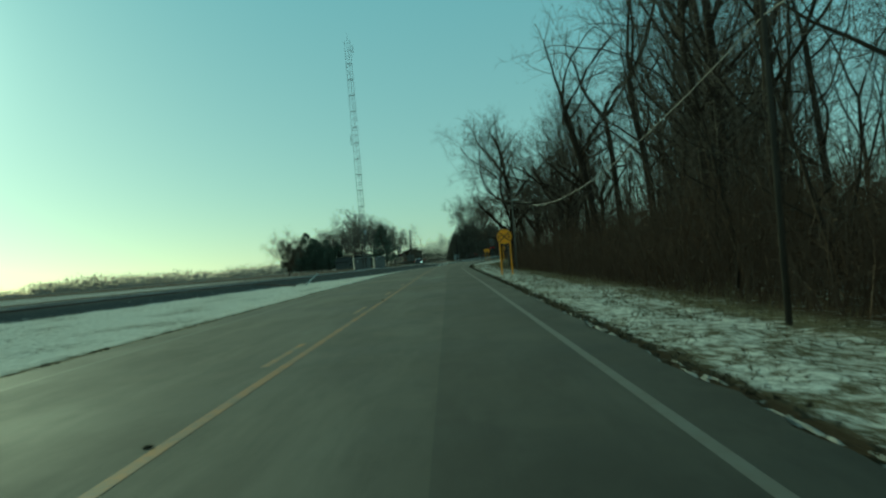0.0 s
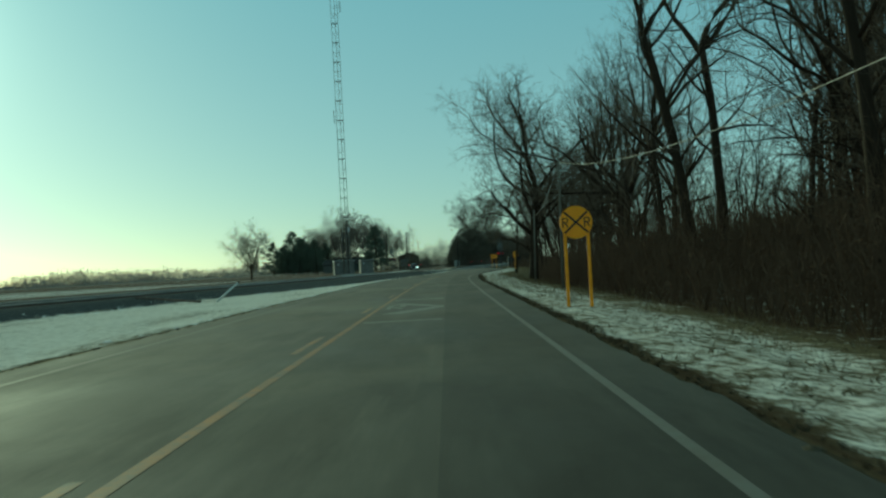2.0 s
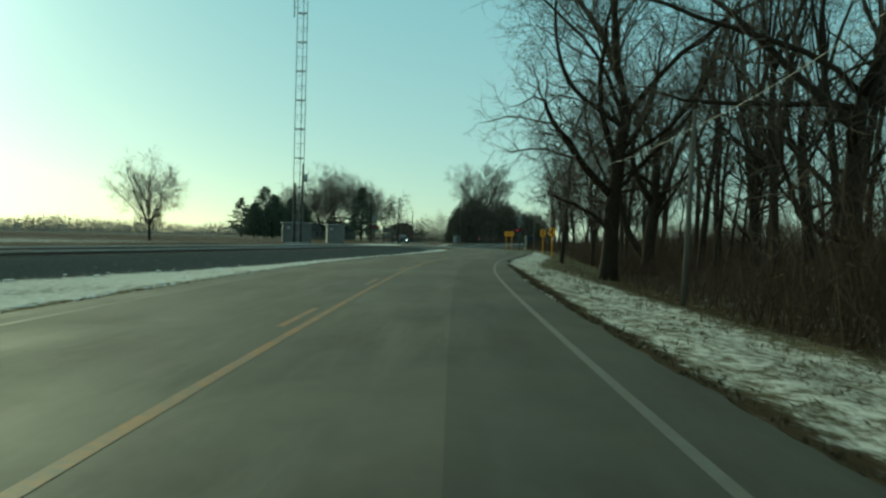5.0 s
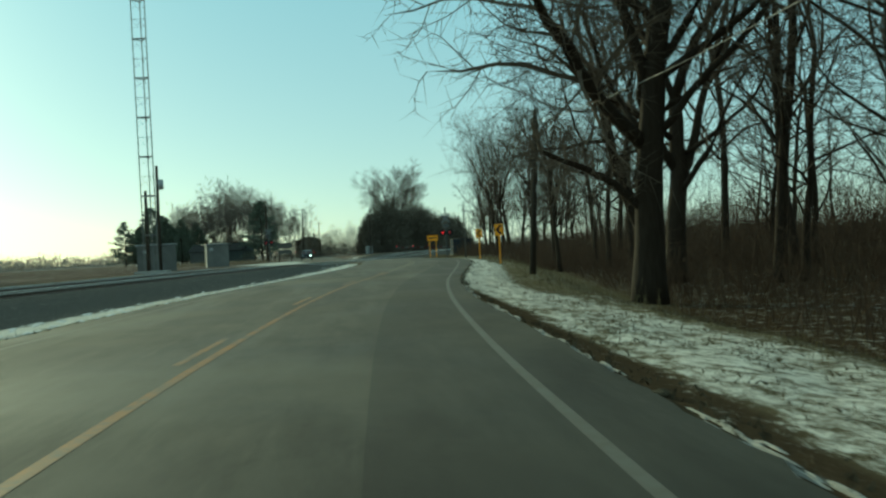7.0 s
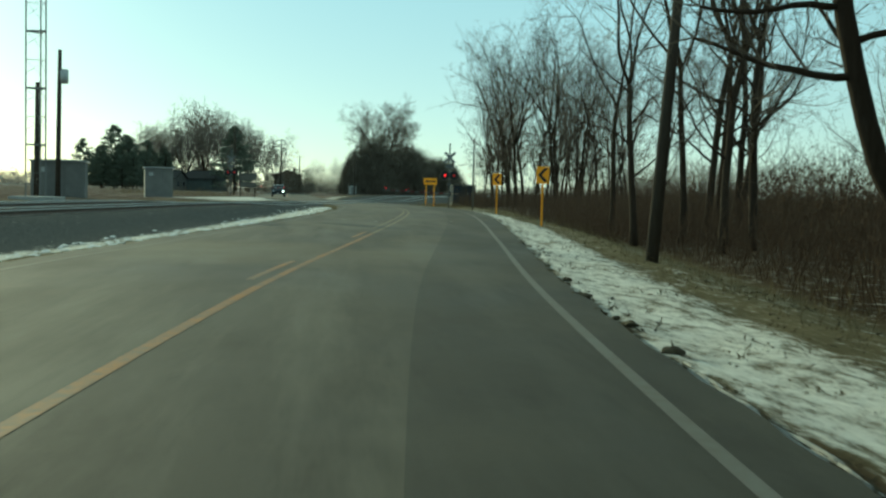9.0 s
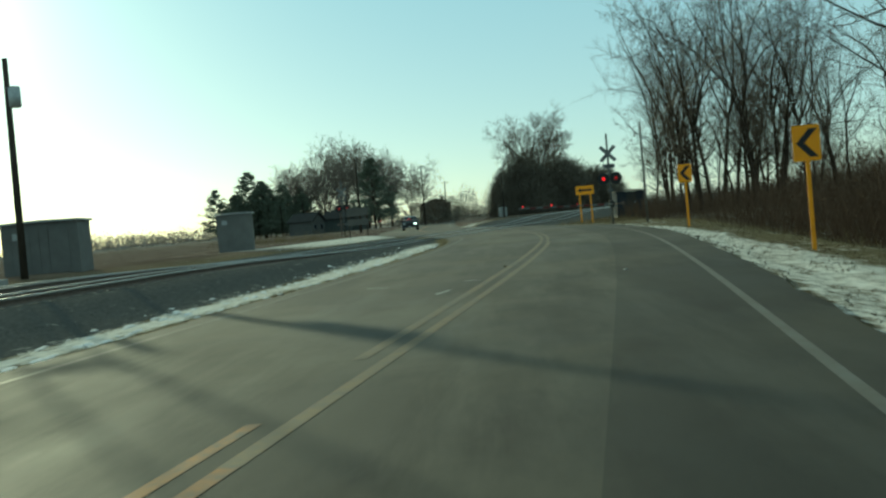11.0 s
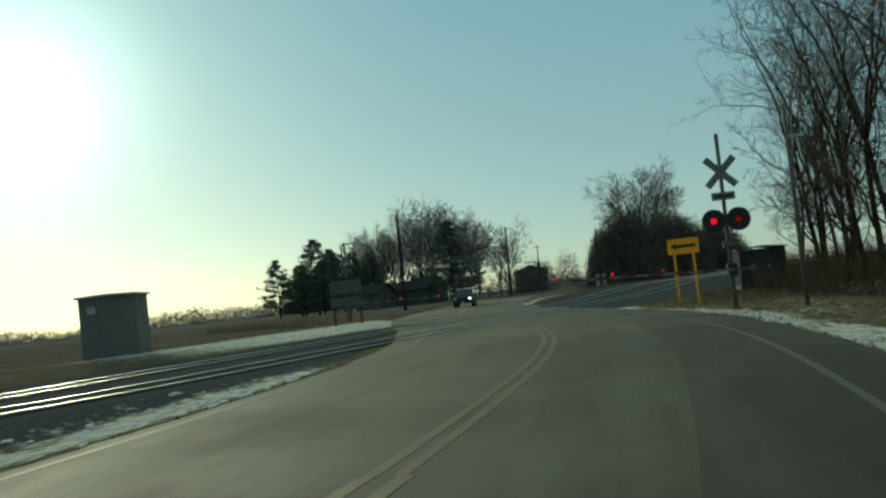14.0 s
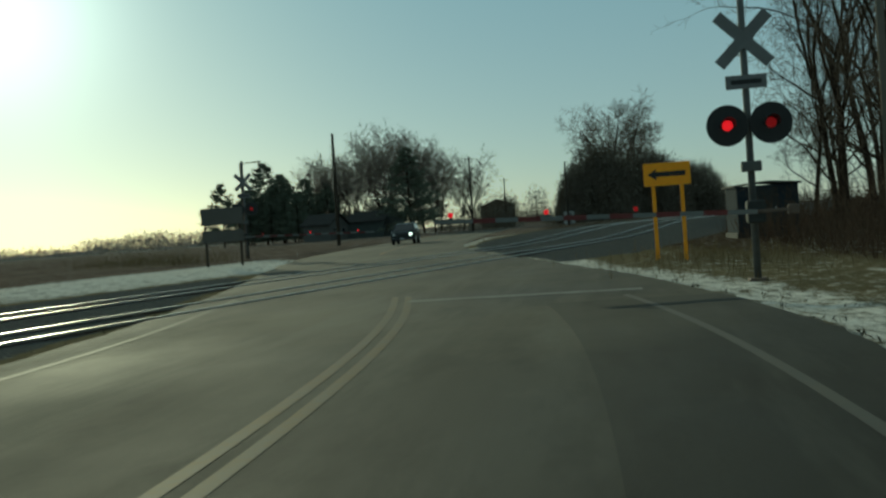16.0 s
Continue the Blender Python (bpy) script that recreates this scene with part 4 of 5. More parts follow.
thorns("brush", "tangled brown brush behind the crossing", [(x + 3.2, y, s) for x, y, s in edge_spots(3600, 231, 285, 0.0, 22, 93, 1.6) if x + 3.2 > near_rail(y) + 5.0], 2.0, BRUSH, 93, 0.013)
r_ = random.Random(94)
thorns("dead_grass", "tufts of dead tan grass by the crossing", [(9.9 + r_.gauss(0, 1.3), 238 + r_.gauss(0, 3.2), r_.uniform(0.5, 1)) for k in range(700)], 0.42, DRY, 94, 0.007, "grass")
thorns("dead_grass", "brown weeds standing along the snow beyond the tracks", [(-12.5 - 0.25 * (k % 60) + r_.gauss(0, 1.2), 262 + 0.3 * (k % 60) + r_.gauss(0, 2.0), r_.uniform(0.4, 1)) for k in range(900)], 0.9, DRY, 96, 0.009, "grass")
thorns("dead_grass", "tufts of dead grass on the verge", edge_spots(1500, 0, 225, 2.6, 5.0, 95, 1.0), 0.45, DRY, 95, 0.006, "grass")


def verge_tufts(seed, count):
    r = random.Random(seed)
    b = Build()
    for k in range(count):
        y = r.uniform(0, 235)
        if y > 135 and r.random() < 0.75:
            continue
        left_side = k % 3 == 0
        c = centre(y)
        x = (c - LEFT_PAVED - 0.05 - abs(r.gauss(0, 0.22))) if left_side else (c + right_paved(y) + 0.05 + abs(r.gauss(0, 0.20)))
        z = ground_height(x, y)
        for m in range(5):
            d = Vector((r.uniform(-1, 1), r.uniform(-1, 1), r.uniform(0.3, 1.2))).normalized() * r.uniform(0.03, 0.10)
            n = sway(r, 0.012)
            p = V(x, y, z - 0.01) + sway(r, 0.03)
            i = len(b.v)
            b.v += [p - n, p + n, p + d]
            b.f.append((i, i + 1, i + 2))
    return tagged(new("verge_grass", b.mesh("verge_grass", DIRT)), "dark matted grass at the pavement's edge", "grass", kind="stuff")


verge_tufts(96, 3600)


def snow_tufts(seed, count):
    """Dead grass that pokes through the thin snow on the wooded side."""
    r = random.Random(seed)
    b = Build()
    while count:
        y = r.uniform(2, 228)
        d = r.uniform(0.45, 4.6)
        x = centre(y) + right_paved(y) + d
        if noise.noise(Vector((x * 0.9, y * 0.5, 21))) < 0.05 - 0.12 * d + 0.3 * r.random():
            continue
        count -= 1
        z = ground_height(x, y)
        for m in range(4):
            w = Vector((r.uniform(-1, 1), r.uniform(-1, 1), r.uniform(0.3, 1.0))).normalized() * r.uniform(0.03, 0.12 - 0.05 * step(125, 150, y))
            n = sway(r, 0.012)
            p = V(x, y, z - 0.01) + sway(r, 0.06)
            i = len(b.v)
            b.v += [p - n, p + n, p + w]
            b.f.append((i, i + 1, i + 2))
    return tagged(new("verge_grass", b.mesh("verge_grass", STRAW)), "flattened dead grass poking through thin snow", "grass", kind="stuff")


snow_tufts(97, 9000)


def snow_crumbs(seed, count):
    """Thin broken ridges of old snow along the pavement's outer edge."""
    r = random.Random(seed)
    b = Build()
    while count:
        y = r.choice((r.uniform(2, 40), r.uniform(112, 150), r.uniform(112, 150)))
        if noise.noise(Vector((y * (0.11 if y < 100 else 0.4), 7, 0))) < -0.05:
            continue
        count -= 1
        x = centre(y) + right_paved(y) + 0.06 + r.gauss(0, 0.05)
        l, w, h = r.uniform(0.12, 0.8), r.uniform(0.004, 0.016), r.uniform(0.002, 0.007)
        n, z = len(b.v), ground_height(x, y) - 0.005
        h += z + 0.015
        b.v += [V(x - w, y, z), V(x + w, y - l * .1, z), V(x + w * .9, y + l, z), V(x - w * .7, y + l * .9, z), V(x - w * .3, y + l * .2, h), V(x + w * .4, y + l * .25, h), V(x + w * .3, y + l * .7, h), V(x - w * .3, y + l * .7, h)]
        b.f += [tuple(n + i for i in q) for q in ((4, 5, 6, 7), (0, 1, 5, 4), (1, 2, 6, 5), (2, 3, 7, 6), (3, 0, 4, 7))]
    return tagged(new("snow_crumbs", b.mesh("snow_crumbs", OLD_SNOW)), "broken ridge of old snow along the pavement", "snow", kind="stuff")


snow_crumbs(98, 420)


def snow_lumps(seed, count):
    """Low broken lumps along the snow bank between road and tracks."""
    r = random.Random(seed)
    b = Build()
    for k in range(count):
        y = r.uniform(60, 218)
        c = centre(y) - LEFT_PAVED
        edge = near_rail(y) + ballast_edge(y)
        x = min(c - 0.5, edge + r.gauss(0.0, 0.35)) if k % 2 else c - 0.45 - abs(r.gauss(0, 0.35))
        if x < edge - 0.8:
            continue
        s, z = r.choice((r.uniform(0.03, 0.07), r.uniform(0.04, 0.10))), ground_height(x, y)
        turn = r.uniform(0, 6.28)
        n = len(b.v)
        for ring, (rad, h) in enumerate(((1.0, -0.02), (0.7, 0.22 * s), (0.3, 0.36 * s))):
            for j in range(7):
                a = turn + 6.28 * j / 7
                q = s * rad * r.uniform(0.55, 1.45)
                b.v.append(V(x + q * math.cos(a), y + 2.8 * q * math.sin(a), z + h))
        for ring in range(2):
            for j in range(7):
                m = (j + 1) % 7
                b.f.append((n + ring * 7 + j, n + ring * 7 + m, n + ring * 7 + 7 + m, n + ring * 7 + 7 + j))
        b.f.append(tuple(range(n + 14, n + 21)))
    return tagged(new("snow_lumps", b.mesh("snow_lumps", SNOW)), "broken lumps of snow along the bank", "snow", kind="stuff")


snow_lumps(99, 900)


def clod(seed):
    r = random.Random(seed)
    bm = bmesh.new()
    bmesh.ops.create_icosphere(bm, subdivisions=2, radius=0.11)
    for v in bm.verts:
        v.co *= 1 + 0.45 * noise.noise(v.co * 9 + Vector((seed, 0, 0)))
        v.co.z *= 0.55
    me = bpy.data.meshes.new("clod")
    bm.to_mesh(me)
    bm.free()
    me.materials.append(DIRT)
    return me


CLODS = [clod(s) for s in (1, 2, 3)]
r_ = random.Random(97)
for k in range(26):
    y = 153.5 + 2.4 * r_.gauss(0, 1) if k < 10 else r_.uniform(10, 222)
    x = centre(y) + right_paved(y) + r_.uniform(-0.05, 0.25)
    ob = tagged(new("clod", CLODS[k % 3]), "dark clod of earth at the pavement's edge", "clod", "clods on the verge")
    s = r_.uniform(0.3, 0.8)
    ob.matrix_basis = pose(x, y, ground_height(x, y) + 0.03 * s, 0, 0, r_.uniform(0, 360))
    ob.scale = (s, s * 1.3, s)


for x, y, s in ((3.16, 189.7, 0.35), (-2.3, 7.7, 0.25), (-2.23, 34.3, 0.3)):
    ob = tagged(new("clod", CLODS[0]), "small dark clod of earth lying on the asphalt", "clod", "clods on the road")
    ob.matrix_basis = pose(x, y, 0.05 * s, 0, 0, 40 * y)
    ob.scale = (s, s * 1.6, s)
scrap = solid("scrap", Build().prism([(-.10, 0), (.08, 0), (.11, .02), (.03, .045), (-.07, .03)], -0.05, 0.05), OFF_WHITE, "pale scrap of litter lying on the asphalt", "litter")
scrap.matrix_basis = pose(5.27, 185.2, 0.004, 0, 0, 30)
scrap.scale = (0.45, 0.45, 0.45)


def far_woods(name, label, x0, x1, y0, y1, count, hmin, hmax, seed, mat, slim=(0.05, 0.16)):
    """A far line of bare woods: slim crowns of uneven height."""
    r = random.Random(seed)
    b = Build()
    for k in range(count):
        f = r.random()
        x, y = x0 + (x1 - x0) * f, y0 + (y1 - y0) * f + r.uniform(-25, 25)
        h = hmin + (hmax - hmin) * (0.5 + 0.5 * noise.noise(Vector((x * 0.012, y * 0.012, seed)))) * r.uniform(0.7, 1.06)
        w = r.uniform(*slim) * h
        p = V(x, y, -0.5)
        lean = r.uniform(-1, 1)
        b.spike([p, p + V(lean, 0, h * 0.4), p + V(lean, 0, h * 0.75), p + V(lean * 1.5, 0, h)], [w * 0.7, w, w * 0.75, w * 0.12])
    return tagged(new(name, b.mesh(name, mat)), label, "woods", kind="stuff")


def tree_line(x0, y0, x1, y1, count, low, high, seed):
    r = random.Random(seed)
    lumps = []
    for k in range(count):
        f = (k + r.random()) / count
        x, y = x0 + (x1 - x0) * f, y0 + (y1 - y0) * f + r.uniform(-15, 15)
        h = low + (high - low) * max(0.0, 0.35 + 0.9 * noise.noise(Vector((x * 0.011, y * 0.011, seed)))) * r.uniform(0.6, 1.1)
        lumps.append((x, y, r.uniform(1.0, 2.4) * h, r.uniform(4, 9), h))
    return lumps


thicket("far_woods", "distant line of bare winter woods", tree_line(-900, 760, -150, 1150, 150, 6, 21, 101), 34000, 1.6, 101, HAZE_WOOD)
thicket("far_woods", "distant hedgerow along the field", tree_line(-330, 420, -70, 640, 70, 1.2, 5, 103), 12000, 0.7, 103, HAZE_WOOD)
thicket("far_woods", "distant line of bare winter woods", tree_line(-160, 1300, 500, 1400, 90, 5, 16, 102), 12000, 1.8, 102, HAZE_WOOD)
thicket("far_woods", "dense scrub at the back of the wood", tree_line(44, -30, 47, 320, 90, 2.5, 9, 107), 42000, 1.0, 107, BRUSH, (0.02, 0.05))
thicket("far_woods", "low brambles deep in the wood", tree_line(30, 0, 33, 225, 60, 0.8, 3.2, 108), 24000, 0.7, 108, BRUSH, (0.02, 0.05))
thicket("saplings", "dense dark saplings inside the wood", tree_line(21, 80, 34, 130, 44, 5, 13, 109) + tree_line(16, 30, 24, 84, 30, 3, 9, 110), 46000, 1.1, 109, BRUSH, (0.012, 0.03))
far_woods("far_woods", "bare woods closing the view behind the roadside trees", 50, 46, -40, 140, 1500, 2, 5, 104, TWIG, (0.006, 0.012))
for k in range(24):
    place(BACK[k % 3], rng.uniform(32, 52), 20 + 9.0 * k + rng.uniform(-3, 3), rng.uniform(0.7, 1.05), rng.uniform(0, 360), rng.uniform(-5, 5))
far_woods("far_woods", "low scrub behind the roadside trees", 44, 62, 120, 420, 1500, 2.0, 4.5, 105, TWIG, (0.006, 0.012))


# ---- poles, wires and tower ----
def utility_pole(x, y, h, lean=0.0, gear="", label="grey weathered wooden utility pole on the verge", thick=1.0, mat=None):
    t = thing("utility_pole", (x, y, ground_height(x, y) if y < 330 else 0), label, "utility pole", "utility poles")
    tip = V(lean, 0, h)
    part("pole", Build().tube([V(0, 0, -0.3), tip * 0.5, tip], [0.16 * thick, 0.14 * thick, 0.11 * thick], 10), mat or POLE_WOOD, t, smooth=True)
    if "arm" in gear:
        part("cross_arm", Build().box(tip.x - 0.9, tip.x + 0.9, -0.06, 0.06, h - 0.45, h - 0.33, 0.01), POLE_WOOD, t)
    if "can" in gear:
        part("transformer", Build().tube([V(0.36, 0, h - 2.0), V(0.36, 0, h - 1.95), V(0.36, 0, h - 1.2), V(0.36, 0, h - 1.15)], [0.2, 0.24, 0.24, 0.18], 14), STEEL, t, "grey transformer can", smooth=True)
        part("bracket", Build().box(0.1, 0.2, -0.04, 0.04, h - 1.8, h - 1.7), STEEL, t)
    if "band" in gear:
        part("bracket", Build().box(tip.x - 0.03, tip.x + 0.45, -0.05, 0.0, h - 1.0, h - 0.92), STEEL, t)
    return t, Vector((x, y, ground_height(x, y) if y < 330 else 0)) + tip


TOPS = []
for x, y, h, lean, gear in [(4.4, -23, 6.4, 0.0, ""), (5.36, 17.0, 6.8, 0.03, ""), (5.8, 91.0, 7.0, 0.10, "band"), (6.85, 121.3, 5.8, 0.2, ""), (8.35, 167.5, 7.7, 0.55, "")]:
    TOPS.append(utility_pole(x, y, h, lean, gear, thick=1.0 if y > 150 else 0.55 if 80 < y < 130 else 0.36, mat=POLE_PALE if 80 < y < 130 else POLE_WOOD)[1])
TOPS.append(utility_pole(11.4, 228, 5.8, 0.0, "band", "slim pale wooden pole beside the crossing", 0.48, POLE_PALE)[1])
utility_pole(-16.25, 208.1, 8.9, 0.1, "can", "weathered wooden pole with a transformer beside the tower")
utility_pole(-16.6, 204.9, 6.6, 0.05, "", "short weathered wooden pole beside the tower")
for x, y, h in [(-15.1, 300, 9.7), (-13.4, 387, 12.5), (-10.6, 421, 9.8), (-14.1, 600, 10.0)]:
    utility_pole(x, y, h, 0.1, "arm" if y > 310 else "", "dark utility pole along the far road")
utility_pole(3.2, 360, 9.0, 0, "", "dark utility pole along the far road")


def wire(a, b, sag, r=0.009):
    pts = [a.lerp(b, k / 14) - Vector((0, 0, sag * 4 * (k / 14) * (1 - k / 14))) for k in range(15)]
    return solid("overhead_wire", Build().tube(pts, [r] * 15, 5), CABLE, "pale overhead cable hung between the poles", "cable", "overhead wires")


HELD = [p - V(0, 0, 1.8 if 0 < p.y < 40 else 0.5) for p in TOPS]
for a, b in zip(HELD, HELD[1:]):
    wire(a, b, 1.8 if 0 < a.y < 40 else 0.55)


def tower(x, y, h, w):
    t = thing("radio_tower", (x, y, 0.2), "tall slim grey lattice radio mast", "tower")
    legs = [Vector((0.577 * w * math.cos(a), 0.577 * w * math.sin(a), 0)) for a in (radians(210), radians(330), radians(90))]
    for p in legs:
        part("leg", Build().tube([p, p + V(0, 0, h)], [0.045, 0.035], 6), TOWER_STEEL, t)
    n = int(h / 3.05)
    rungs, rings = Build(), Build()
    for k in range(n * 4):
        z = k * 3.05 / 4
        for i in range(3):
            a, b = legs[i] + V(0, 0, z), legs[(i + 1) % 3] + V(0, 0, z + (0.76 if k % 2 else 0.0))
            rungs.tube([a, b], [0.012, 0.012], 3, cap=False)
    for k in range(1, n):
        for i in range(3):
            rings.tube([legs[i] + V(0, 0, k * 3.05), legs[(i + 1) % 3] + V(0, 0, k * 3.05)], [0.05, 0.05], 5)
    tagged(part("lattice", rungs, TOWER_STEEL, t, "thin lattice bars"), kind="stuff")
    tagged(part("flanges", rings, TOWER_STEEL, t, "section joints"), kind="stuff")
    part("antenna", Build().tube([V(0.9, 0, h - 2.6), V(0.9, 0, h - 0.9)], [0.06, 0.06], 6).tube([V(0.3, 0, h - 1.8), V(0.9, 0, h - 1.8)], [0.03, 0.03], 4), TOWER_STEEL, t)
    part("antenna", Build().tube([V(-0.9, 0, h - 20), V(-0.9, 0, h - 18)], [0.06, 0.06], 6).tube([V(-0.3, 0, h - 19), V(-0.9, 0, h - 19)], [0.03, 0.03], 4), TOWER_STEEL, t)
    part("mast_tip", Build().tube([V(0, 0, h), V(0, 0, h + 1.6)], [0.04, 0.02], 5), TOWER_STEEL, t)
    part("footing", Build().box(-1.2, 1.2, -1.2, 1.2, -0.2, 0.25, 0.03), CONCRETE, t)


tower(-15.75, 202, 44.0, 1.05)


# ---- signs and crossing signals ----
def round_sign(x, y):
    t = thing("advance_sign", (x, y, ground_height(x, y)), "round yellow railroad warning sign on two posts", "road sign")
    for dx in (-0.33, 0.33):
        part("post", Build().box(dx - 0.045, dx + 0.045, 0.02, 0.06, -0.2, 2.15, 0.008), POST_YELLOW, t, "yellow-wrapped post")
    face = part("plate", Build().disc(0, 2.42, 0.47, -0.004, 0.012, 40), SIGN_YELLOW, t, "round yellow plate")
    for s in (1, -1):
        a = radians(42) * s
        ux, uz = math.cos(a), math.sin(a)
        nx, nz = -uz * 0.028, ux * 0.028
        part("cross_stroke", Build().prism([(-ux * .45 - nx, 2.42 - uz * .45 - nz), (ux * .45 - nx, 2.42 + uz * .45 - nz), (ux * .45 + nx, 2.42 + uz * .45 + nz), (-ux * .45 + nx, 2.42 - uz * .45 + nz)], -0.010 - 0.002 * s, -0.004), BLACK, face)
    for dx in (-0.31, 0.31):
        x, z, w, h, s = dx - 0.085, 2.285, 0.17, 0.27, 0.034
        b = Build()
        b.prism([(x, z), (x + s, z), (x + s, z + h), (x, z + h)], -0.010, -0.004)
        b.prism([(x + s, z + h - s), (x + w - .03, z + h - s), (x + w - .03, z + h), (x + s, z + h)], -0.0101, -0.004)
        b.prism([(x + s, z + h * .44), (x + w - .03, z + h * .44), (x + w - .03, z + h * .44 + s), (x + s, z + h * .44 + s)], -0.0101, -0.004)
        b.prism([(x + w - s, z + h * .44 + .03), (x + w - .03, z + h * .44), (x + w, z + h * .44 + .04), (x + w, z + h - .04), (x + w - .03, z + h), (x + w - s, z + h - .03)], -0.0102, -0.004)
        b.prism([(x + w * .40, z + h * .44), (x + w * .40 + s * 1.15, z + h * .44), (x + w + .008, z), (x + w + .008 - s * 1.15, z)], -0.0103, -0.004)
        part("letter", b, BLACK, face, "black letter R")
    return t


round_sign(3.64, 66.8)


def chevron_sign(x, y, turn):
    t = thing("chevron_sign", (x, y, ground_height(x, y)), "yellow curve sign with a black chevron on a yellow post", "road sign", "curve signs", rz=turn)
    part("post", Build().box(-0.045, 0.045, 0.01, 0.05, -0.2, 2.3, 0.008), POST_YELLOW, t, "yellow-wrapped post")
    face = part("plate", Build().prism([(-.29, 1.98), (-.26, 1.95), (.26, 1.95), (.29, 1.98), (.29, 2.70), (.26, 2.73), (-.26, 2.73), (-.29, 2.70)], -0.006, 0.008), SIGN_YELLOW, t)
    part("chevron", Build().prism([(-.22, 2.34), (.06, 2.03), (.24, 2.03), (-.04, 2.34), (.24, 2.65), (.06, 2.65)], -0.010, -0.006), BLACK, face, "black chevron pointing along the bend")
    return t


chevron_sign(9.9, 190.0, -8)
chevron_sign(11.15, 212.9, -8)


def arrow_sign(x, y):
    t = thing("arrow_sign", (x, y, ground_height(x, y)), "long yellow sign with a black arrow on two posts", "road sign")
    for dx in (-0.37, 0.37):
        part("post", Build().box(dx - 0.05, dx + 0.05, 0.02, 0.06, -0.2, 2.5, 0.008), POST_YELLOW, t, "yellow-wrapped post")
    face = part("plate", Build().prism([(-.61, 1.99), (-.58, 1.96), (.58, 1.96), (.61, 1.99), (.61, 2.54), (.58, 2.57), (-.58, 2.57), (-.61, 2.54)], -0.006, 0.010), SIGN_YELLOW, t)
    part("arrow", Build().prism([(-.50, 2.265), (-.28, 2.12), (-.28, 2.20), (.48, 2.20), (.48, 2.33), (-.28, 2.33), (-.28, 2.41)], -0.010, -0.006), BLACK, face, "black arrow")
    return t


arrow_sign(8.84, 239.5)


def crossing_signal(x, y, turn, arm_way, arm_length, lights, lit, tilt, label):
    t = thing("crossing_signal", (x, y, ground_height(x, y)), label, "railway signal", "crossing signals", rz=turn)
    part("mast", Build().tube([V(0, 0, -0.1), V(0, 0, 5.35)], [0.065, 0.06], 12), MAST, t, "grey steel mast", smooth=True)
    part("base", Build().box(-.16, .16, -.16, .16, -0.15, 0.06, 0.02), RUST, t)
    part("cap", Build().tube([V(0, 0, 5.34), V(0, 0, 5.42)], [0.08, 0.03], 10), MAST, t)
    for s in (1, -1):
        a = radians(45) * s
        ux, uz, n = math.cos(a), math.sin(a), 0.105
        part("crossbuck_blade", Build().prism([(-ux * .61 + uz * n, 4.22 - uz * .61 - ux * n), (ux * .61 + uz * n, 4.22 + uz * .61 - ux * n), (ux * .61 - uz * n, 4.22 + uz * .61 + ux * n), (-ux * .61 - uz * n, 4.22 - uz * .61 + ux * n)], -0.10 - 0.008 * s, -0.086 - 0.008 * s), CROSSBUCK, t, "white blade greyed as seen back-lit")
    plate = part("track_plate", Build().prism([(-.35, 3.36), (.35, 3.36), (.35, 3.60), (-.35, 3.60)], -0.10, -0.086), CROSSBUCK, t)
    part("lettering_bar", Build().box(-.26, .26, -.105, -.10, 3.44, 3.52), BLACK, plate)
    part("lamp_bar", Build().tube([V(-.45, 0, 2.74), V(.45, 0, 2.74)], [0.035, 0.035], 8), MAST, t)
    for dx, on in ((-.37, lit[0]), (.37, lit[1])):
        target = part("lamp_target", Build().disc(dx, 2.74, 0.36, -0.14 - 0.004 * (dx > 0), -0.12, 32), BLACK, t, "round black backing")
        part("lens", Build().disc(dx, 2.74, 0.09, -0.17, -0.14, 24), LAMP_RED if on else LAMP_DIM, target, "red signal lens")
        hood = Build()
        for k in range(13):
            a = radians(-15 + 210 * k / 12)
            for r_in, dy in ((0.125, -0.14), (0.125, -0.36 - 0.06 * math.sin(a)), (0.135, -0.36 - 0.06 * math.sin(a)), (0.135, -0.14)):
                hood.v.append(V(dx + r_in * math.cos(a), dy, 2.74 + r_in * math.sin(a)))
        for k in range(12):
            for j in range(4):
                q = (j + 1) % 4
                hood.f.append((k * 4 + j, k * 4 + q, k * 4 + 4 + q, k * 4 + 4 + j))
        part("hood", hood, BLACK, target)
        part("lamp_housing", Build().tube([V(dx, -0.12, 2.74), V(dx, 0.08, 2.74)], [0.14, 0.10], 14), BLACK, target)
    part("junction_box", Build().box(-.17, .17, -.14, .02, 1.92, 2.10, 0.015), MAST, t)
    part("gate_machine", Build().box(-.15, .15, -.38, -.06, 1.02, 1.42, 0.03), CABINET, t, "dull grey gate machine")
    part("counterweight_arm", Build().box(min(0, -arm_way * .62), max(0, -arm_way * .62), -.43, -.37, 1.19, 1.25, 0.01), RUST, t)
    part("counterweight", Build().box(-arm_way * .60 - .09, -arm_way * .60 + .09, -.45, -.35, 1.13, 1.31, 0.02), RUST, t)
    arm = part("gate_arm", Build().box(min(0, arm_way * arm_length), max(0, arm_way * arm_length), -.44, -.40, 1.18, 1.26), GATE_WHITE, t, "lowered red and white gate arm")
    arm.matrix_basis = pose(0, 0, 1.22, 0, -arm_way * tilt, 0) @ pose(0, 0, -1.22)
    n = int(arm_length / 0.4)
    for k in range(0, n, 2):
        a, b = arm_way * (0.5 + k * .4), arm_way * (0.9 + k * .4)
        if abs(b) < arm_length:
            part("red_stripe", Build().box(min(a, b), max(a, b), -.446, -.394, 1.176, 1.264), SIGN_RED, arm)
